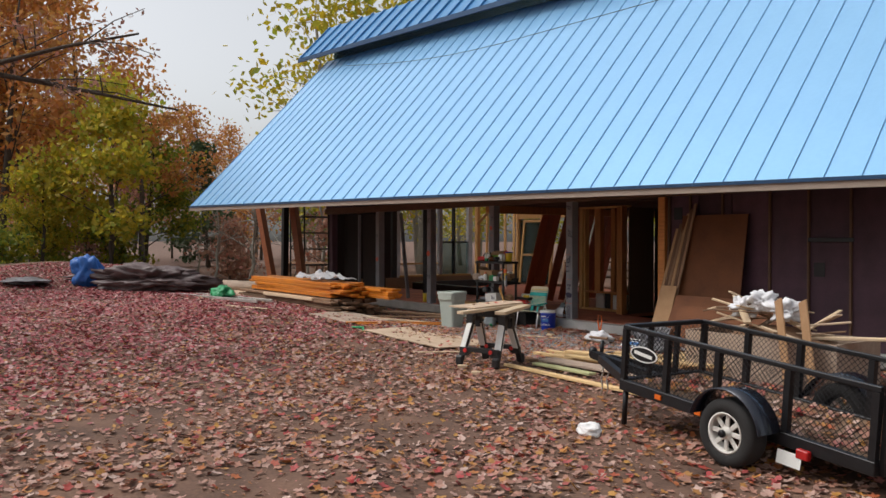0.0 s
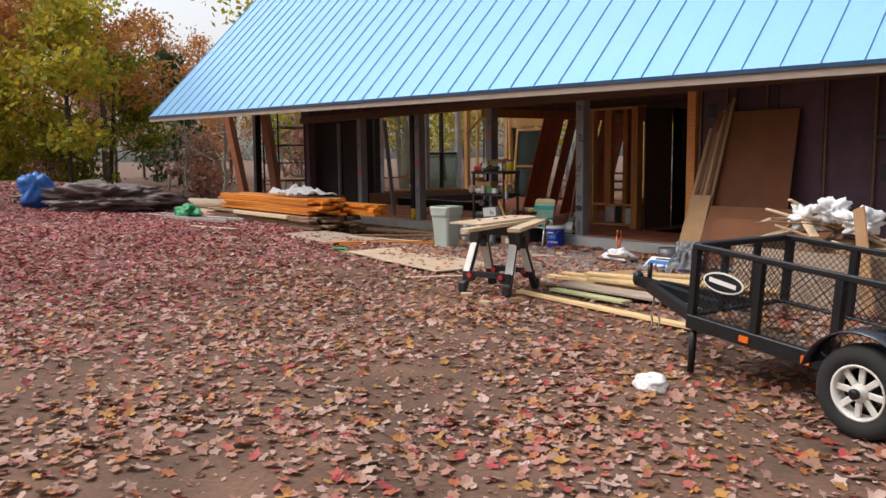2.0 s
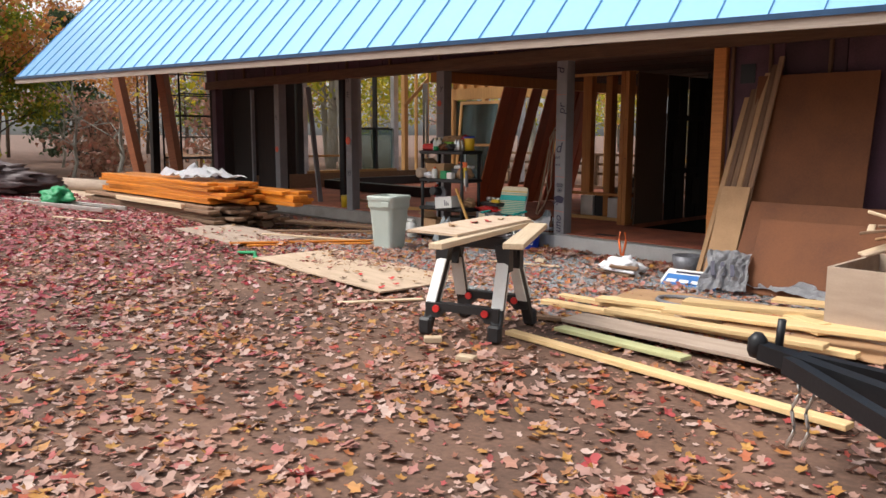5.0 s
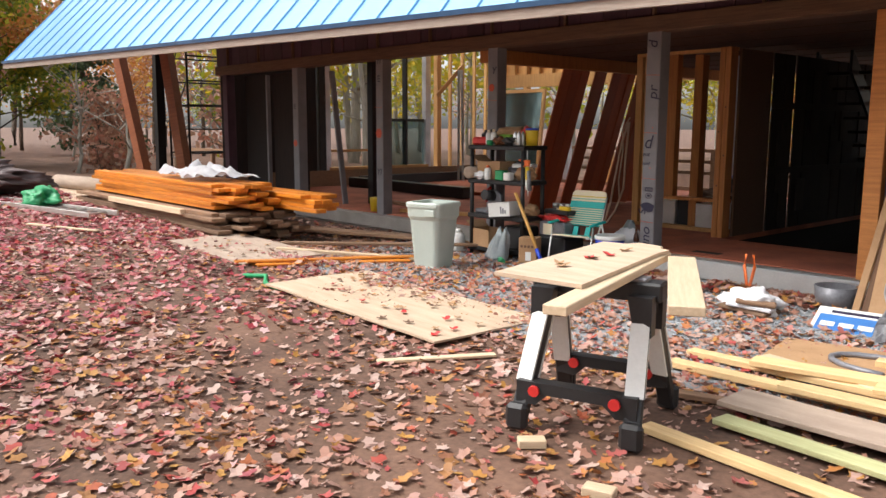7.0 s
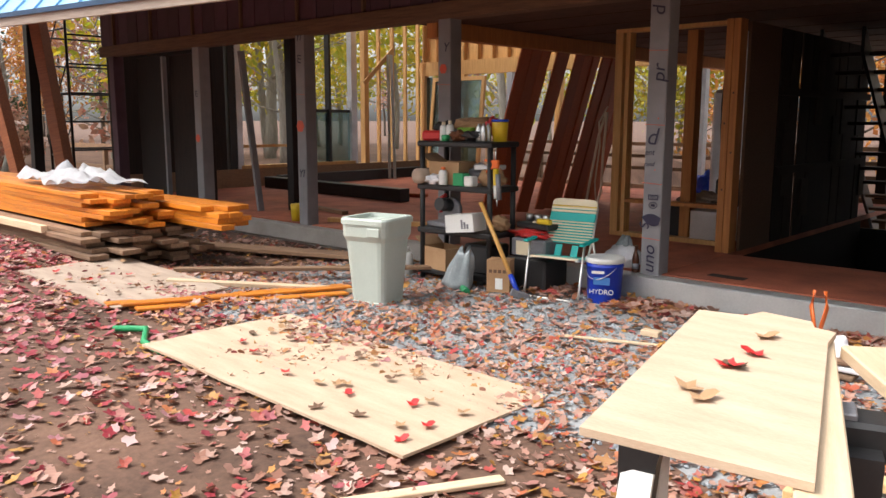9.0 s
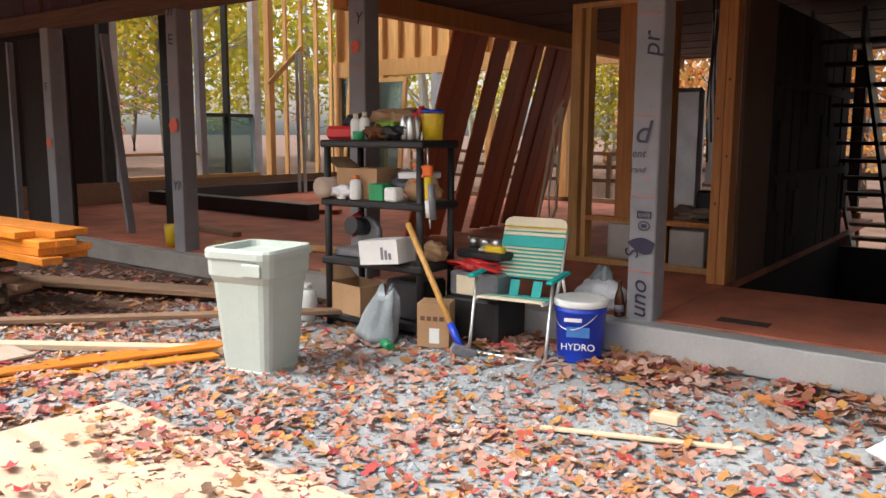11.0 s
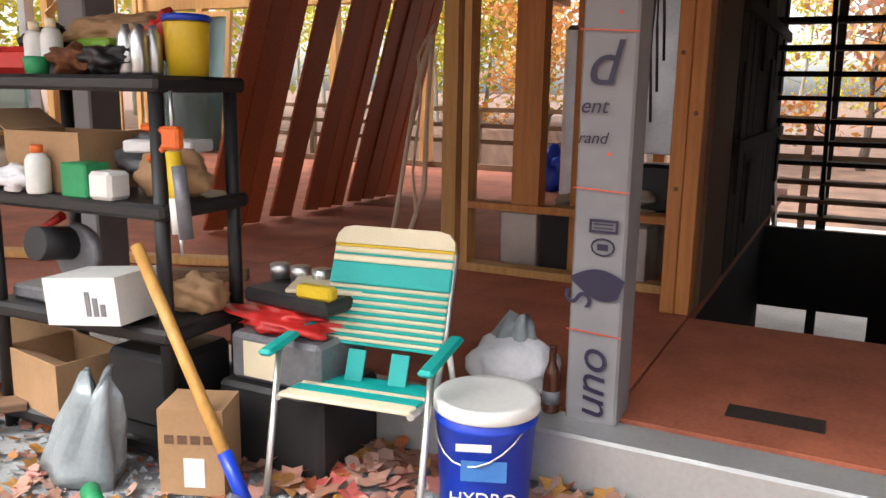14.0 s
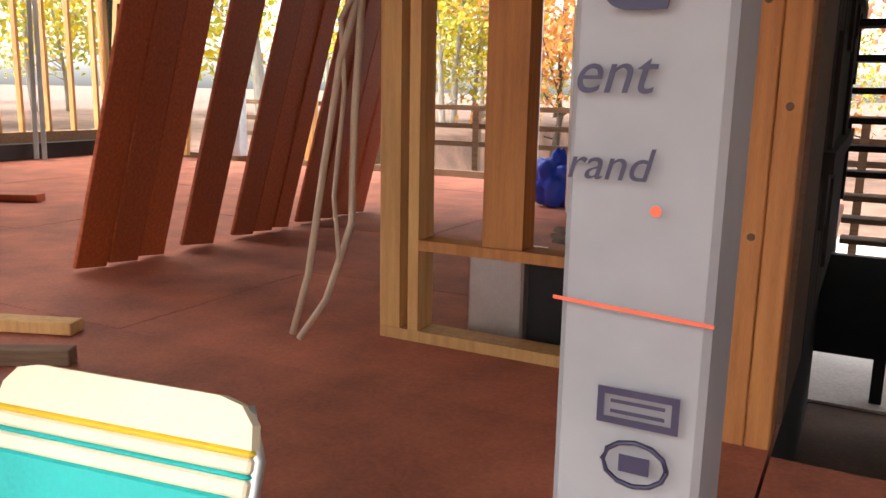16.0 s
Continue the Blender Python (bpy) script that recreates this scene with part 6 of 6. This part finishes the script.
protos = [
    tree("maple_tree", Matrix.Translation((-22, -2.8, 0)) @ Matrix.Scale(0.8, 4), "yellow-green autumn maple with a dense leafy crown", 1, 9.5, "lyellow", 5200, bare=0.22, spread=0.36),
    tree("oak_tree", Matrix.Translation((-31, -9, 0)), "tall oak with orange autumn leaves", 2, 17, "lorange", 3000, bare=0.28, r0=0.3, crown=0.8, leaf_r=0.2),
    tree("oak_tree", Matrix.Translation((-44, -2, 0)), "tall oak with thin russet leaves", 3, 16, "lrusset", 2800, bare=0.3, r0=0.26, crown=0.85, leaf_r=0.19),
    tree("pine_tree", Matrix.Translation((-38, 7, 0)) @ Matrix.Scale(0.8, 4), "dark green pine with drooping boughs", 4, 10, "lpine", 6000, bare=0.08, spread=0.3, pine=True, crown=0.4, leaf_r=0.17),
    tree("bare_tree", Matrix.Translation((-18.5, 1.2, 0)), "bare pale-barked sapling with fine branches", 5, 5.5, None, 0, bark="palebark", bare=0.25, r0=0.09, spread=0.42),
    tree("maple_tree", Matrix.Translation((-29.4, 0.6, 0)) @ Matrix.Scale(0.72, 4), "green maple turning yellow at the edge of the woods", 6, 10, "lgreen", 5200, bare=0.2, spread=0.34),
    tree("beech_tree", Matrix.Translation((-14, 16, -1.2)), "pale-trunked beech with yellow leaves behind the house", 7, 13, "lyellow", 2000, bark="palebark", bare=0.2, r0=0.2, crown=0.8, leaf_r=0.17),
    tree("maple_tree", Matrix.Translation((-5, 24, -1.2)), "red-orange maple behind the house", 8, 11, "lorange", 2400, bare=0.12, spread=0.36, crown=0.7, leaf_r=0.17),
    tree("shrub", Matrix.Translation((-22, 2, 0)), "russet understorey shrub at the wood's edge", 9, 2.8, "lrusset", 1500, bare=0.02, r0=0.05, spread=0.45, crown=0.3, leaf_r=0.1),
    tree("shrub", Matrix.Translation((-19, 6, 0)), "olive green shrub at the wood's edge", 10, 2.6, "lgreen", 1800, bare=0.02, r0=0.05, spread=0.45, crown=0.3, leaf_r=0.1),
]
random.seed(21)
spots = []
for i in range(32):
    a = radians(random.uniform(126, 196))
    d = random.uniform(32, 66)
    spots.append((6 + d * math.cos(a), -6 + d * math.sin(a) * 0.9, random.choice((1, 1, 1, 2, 2, 5, 7)), random.uniform(0.5, 0.85)))
for i in range(13):
    spots.append((random.uniform(-32, 14), random.uniform(24, 46), random.choice((6, 6, 7, 6, 7, 2)), random.uniform(0.7, 1.0)))
# Unseen trees behind and east of the view, added to cut low sky light.
for i in range(34):
    spots.append((random.uniform(-32, 36), random.uniform(-36, -20), random.choice((1, 2, 5)), random.uniform(0.8, 1.1)))
for i in range(10):
    spots.append((random.uniform(20, 34), random.uniform(-20, 20), random.choice((1, 2, 5)), random.uniform(0.8, 1.1)))
for i in range(26):
    a, d = radians(random.uniform(122, 190)), random.uniform(52, 85)
    spots.append((6 + d * math.cos(a), -6 + d * math.sin(a) * 0.9, random.choice((1, 2, 2, 2)), random.uniform(0.5, 0.75)))
for i in range(26):
    a, d = radians(random.uniform(128, 186)), random.uniform(26, 46)
    spots.append((6 + d * math.cos(a), -6 + d * math.sin(a) * 0.9, random.choice((8, 4, 9, 4)), random.uniform(0.7, 1.3)))
spots += [(-23.5, 8, 6, 1.15), (-26, 11, 6, 1.1), (-18, 9.5, 6, 0.7), (-31, -5.5, 1, 0.8), (-27, -6, 1, 0.75), (-20, 0.4, 4, 0.8), (-23.5, -5.0, 0, 0.48), (-24, 14, 6, 0.9), (-23, 12.5, 6, 1.25)]
for i in range(16):
    a, d = radians(random.uniform(113, 148)), random.uniform(28, 56)
    spots.append((1 + d * math.cos(a), -4 + d * math.sin(a), 6, random.uniform(0.5, 0.95)))
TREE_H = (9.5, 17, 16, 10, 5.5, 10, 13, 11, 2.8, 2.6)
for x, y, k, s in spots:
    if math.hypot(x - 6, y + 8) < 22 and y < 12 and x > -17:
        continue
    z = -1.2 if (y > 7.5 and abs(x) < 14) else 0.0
    # Only yellow beeches stay past the west windows, to brighten the camera's view there.
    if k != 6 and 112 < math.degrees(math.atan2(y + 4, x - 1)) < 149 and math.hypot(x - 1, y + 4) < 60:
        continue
    # Heights capped to fit the camera's view, with sky over the north-west roof end.
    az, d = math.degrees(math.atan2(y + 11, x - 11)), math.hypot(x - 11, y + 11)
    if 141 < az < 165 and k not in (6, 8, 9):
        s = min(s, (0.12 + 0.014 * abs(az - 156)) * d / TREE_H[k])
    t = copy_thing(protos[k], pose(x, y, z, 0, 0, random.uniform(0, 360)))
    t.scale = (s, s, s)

# Close oak at the yard's edge whose limb hangs over the view.
ot = thing("overhanging_oak", (-3.4, -10.6, 0.0), "grey-barked oak with a long limb and sparse russet leaves", "tree")
part("trunk", tube([(0, 0, -0.3), (0.05, 0.1, 2.0), (0.25, 0.3, 4.2), (0.7, 0.6, 6.2), (1.1, 0.9, 8.5)], 0.26, 10, 0.12), "bark", ot)
random.seed(9)
lv, lf = [], []
for p0, p1, p2 in (((0.2, 0.25, 3.7), (1.3, 1.2, 4.3), (3.0, 2.8, 4.5)), ((0.3, 0.35, 4.3), (1.6, 1.6, 4.0), (3.1, 3.3, 3.5)), ((0.5, 0.5, 5.2), (1.6, 1.8, 5.6), (3.2, 3.1, 5.3))):
    pts = [Vector(p0).lerp(Vector(p1), k / 4).lerp(Vector(p1).lerp(Vector(p2), k / 4), k / 4) for k in range(5)]
    limb = tube(pts, 0.06, 6, 0.015)
    for _ in range(12):
        b = Vector(p1).lerp(Vector(p2), random.random() * 1.0 - 0.2)
        e = b + Vector((random.uniform(-0.3, 1.0), random.uniform(-0.3, 1.0), random.uniform(-0.35, 0.45)))
        bm_tube(limb, [b, b.lerp(e, 0.5) + Vector((0, 0, 0.06)), e], 0.012, 4, 0.004)
        for _ in range(14):
            c = b.lerp(e, random.uniform(0.4, 1.05)) + Vector((random.gauss(0, 0.06), random.gauss(0, 0.06), random.gauss(0, 0.06)))
            a = Vector((random.gauss(0, 1), random.gauss(0, 1), random.gauss(0, 1))).normalized() * 0.045
            q = a.cross(Vector((0.3, 0.5, 0.8))).normalized() * 0.03
            i = len(lv)
            lv += [c - a, c + q, c + a, c - q]
            lf.append((i, i + 1, i + 2, i + 3))
    part("limb", limb, "bark", ot)
lm = bpy.data.meshes.new("crown")
lm.from_pydata(lv, [], lf)
lm.materials.append(M["lrusset"])
new("crown", lm).parent = ot

# ---- fallen leaves and stones ----


def scatter_leaves(name, seed, n, region, accept, size, material, label, zf, lift=0.006):
    """Many small lobed leaves lying at all angles."""
    rnd = random.Random(seed)
    v, f = [], []
    shape = [(0, -1.0), (0.42, -0.35), (1.0, -0.1), (0.5, 0.2), (0.55, 0.8), (0, 1.0), (-0.5, 0.75), (-0.5, 0.2), (-1.0, -0.15), (-0.4, -0.4)]
    while len(f) < n * 10:
        x, y = rnd.uniform(*region[0]), rnd.uniform(*region[1])
        if rnd.random() > accept(x, y):
            continue
        r = size * rnd.uniform(0.55, 1.25)
        q = Euler((rnd.gauss(0, 0.28), rnd.gauss(0, 0.28), rnd.random() * math.tau)).to_matrix()
        curl = rnd.uniform(-0.1, 0.55)
        c = Vector((x, y, zf(x, y) + lift + r * 0.22))
        i = len(v)
        v.append(c + q @ Vector((0, 0, 0)))
        for a, b in shape:
            v.append(c + q @ Vector((a * r * 0.8, b * r, curl * r * (a * a + b * b) * 0.5)))
        f += [(i, i + 1 + k, i + 1 + (k + 1) % 10) for k in range(10)]
    me = bpy.data.meshes.new(name)
    me.from_pydata(v, [], f)
    me.materials.append(M[material])
    return tagged(new(name, me), label, "leaves", kind="stuff")


def yard(x, y):
    if -3.3 < x < 5 and y > -2.9:
        return 0.34 if noise.noise(Vector((x * 1.5, y * 1.5, 5))) > -0.15 else 0.14
    k = 0.30 + 0.5 * noise.noise(Vector((x * 0.8, y * 0.8, 0)))
    return max(0.06, k) * (1 - 0.65 * step(1.5, -5, x + 0.5 * (y + 6)))


def redyard(x, y):
    return step(2.5, -4, x + 0.5 * (y + 6)) * max(0.15, 0.6 + 0.6 * noise.noise(Vector((x * 0.7, y * 0.7, 2))))


def top_z_at(x, y):
    return max(ground_z(x, y), gravel_z(x, y)) if (-4.5 < x < 5.4 and -3.8 < y < -0.1) else ground_z(x, y)


scatter_leaves("fallen_leaves", 1, 30000, ((-9, 11), (-11, -0.15)), yard, 0.042, "fleaf", "tan, red and orange maple leaves fallen on bare earth", top_z_at)
scatter_leaves("red_fallen_leaves", 2, 36000, ((-17, 5), (-11, -2.6)), redyard, 0.042, "fleafred", "crimson maple leaves lying thick on the yard", top_z_at)
scatter_leaves("leaf_drift", 3, 900, ((-2.6, 2.2), (-0.75, -0.14)), lambda x, y: step(-0.75, -0.2, y) * (0.5 + noise.noise(Vector((x * 2, 0, 0)))), 0.055, "fleaf", "drift of dry leaves along the foundation", top_z_at, 0.02)
scatter_leaves("gravel_litter", 8, 6500, ((-3.6, 4.6), (-3.3, -0.2)), lambda x, y: step(-0.9, -1.9, y) * max(0.1, 0.6 + 0.8 * noise.noise(Vector((x * 0.9, y * 0.9, 7)))), 0.026, "fleaf", "tan leaf pieces strewn over the crushed stone", top_z_at, 0.01)
scatter_leaves("leaf_fragments", 5, 16000, ((-6, 9), (-9, -0.15)), lambda x, y: 0.9, 0.017, "fleaf", "small tan crumbs of dry leaf and needle", top_z_at)
rnd = random.Random(12)
v, f = [], []
for _ in range(9000):
    x, y = rnd.uniform(-3.3, 4.5), -0.14 - 2.9 * rnd.random() ** 1.2
    r = rnd.uniform(0.006, 0.02)
    c = Vector((x, y, top_z_at(x, y) + r * 0.3))
    i = len(v)
    for d in ((1, 0, 0), (0, 1, 0), (-1, 0, 0), (0, -1, 0), (0, 0, 0.8), (0, 0, -0.8)):
        v.append(c + Vector(d) * r * rnd.uniform(0.7, 1.4))
    f += [(i + a, i + b, i + 4) for a, b in ((0, 1), (1, 2), (2, 3), (3, 0))] + [(i + b, i + a, i + 5) for a, b in ((0, 1), (1, 2), (2, 3), (3, 0))]
me = bpy.data.meshes.new("crushed_stones")
me.from_pydata(v, [], f)
me.materials.append(M["stone"])
tagged(new("crushed_stones", me), "loose blue-grey crushed stones in front of the floor edge", "gravel", kind="stuff")
bed = scatter_leaves("trailer_leaves", 6, 420, ((0.1, 2.3), (0.08, 0.92)), lambda x, y: 1.0, 0.045, "fleaf", "dry tan leaves lying on the trailer bed", lambda x, y: T0 - 0.022)
bed.matrix_basis = TR
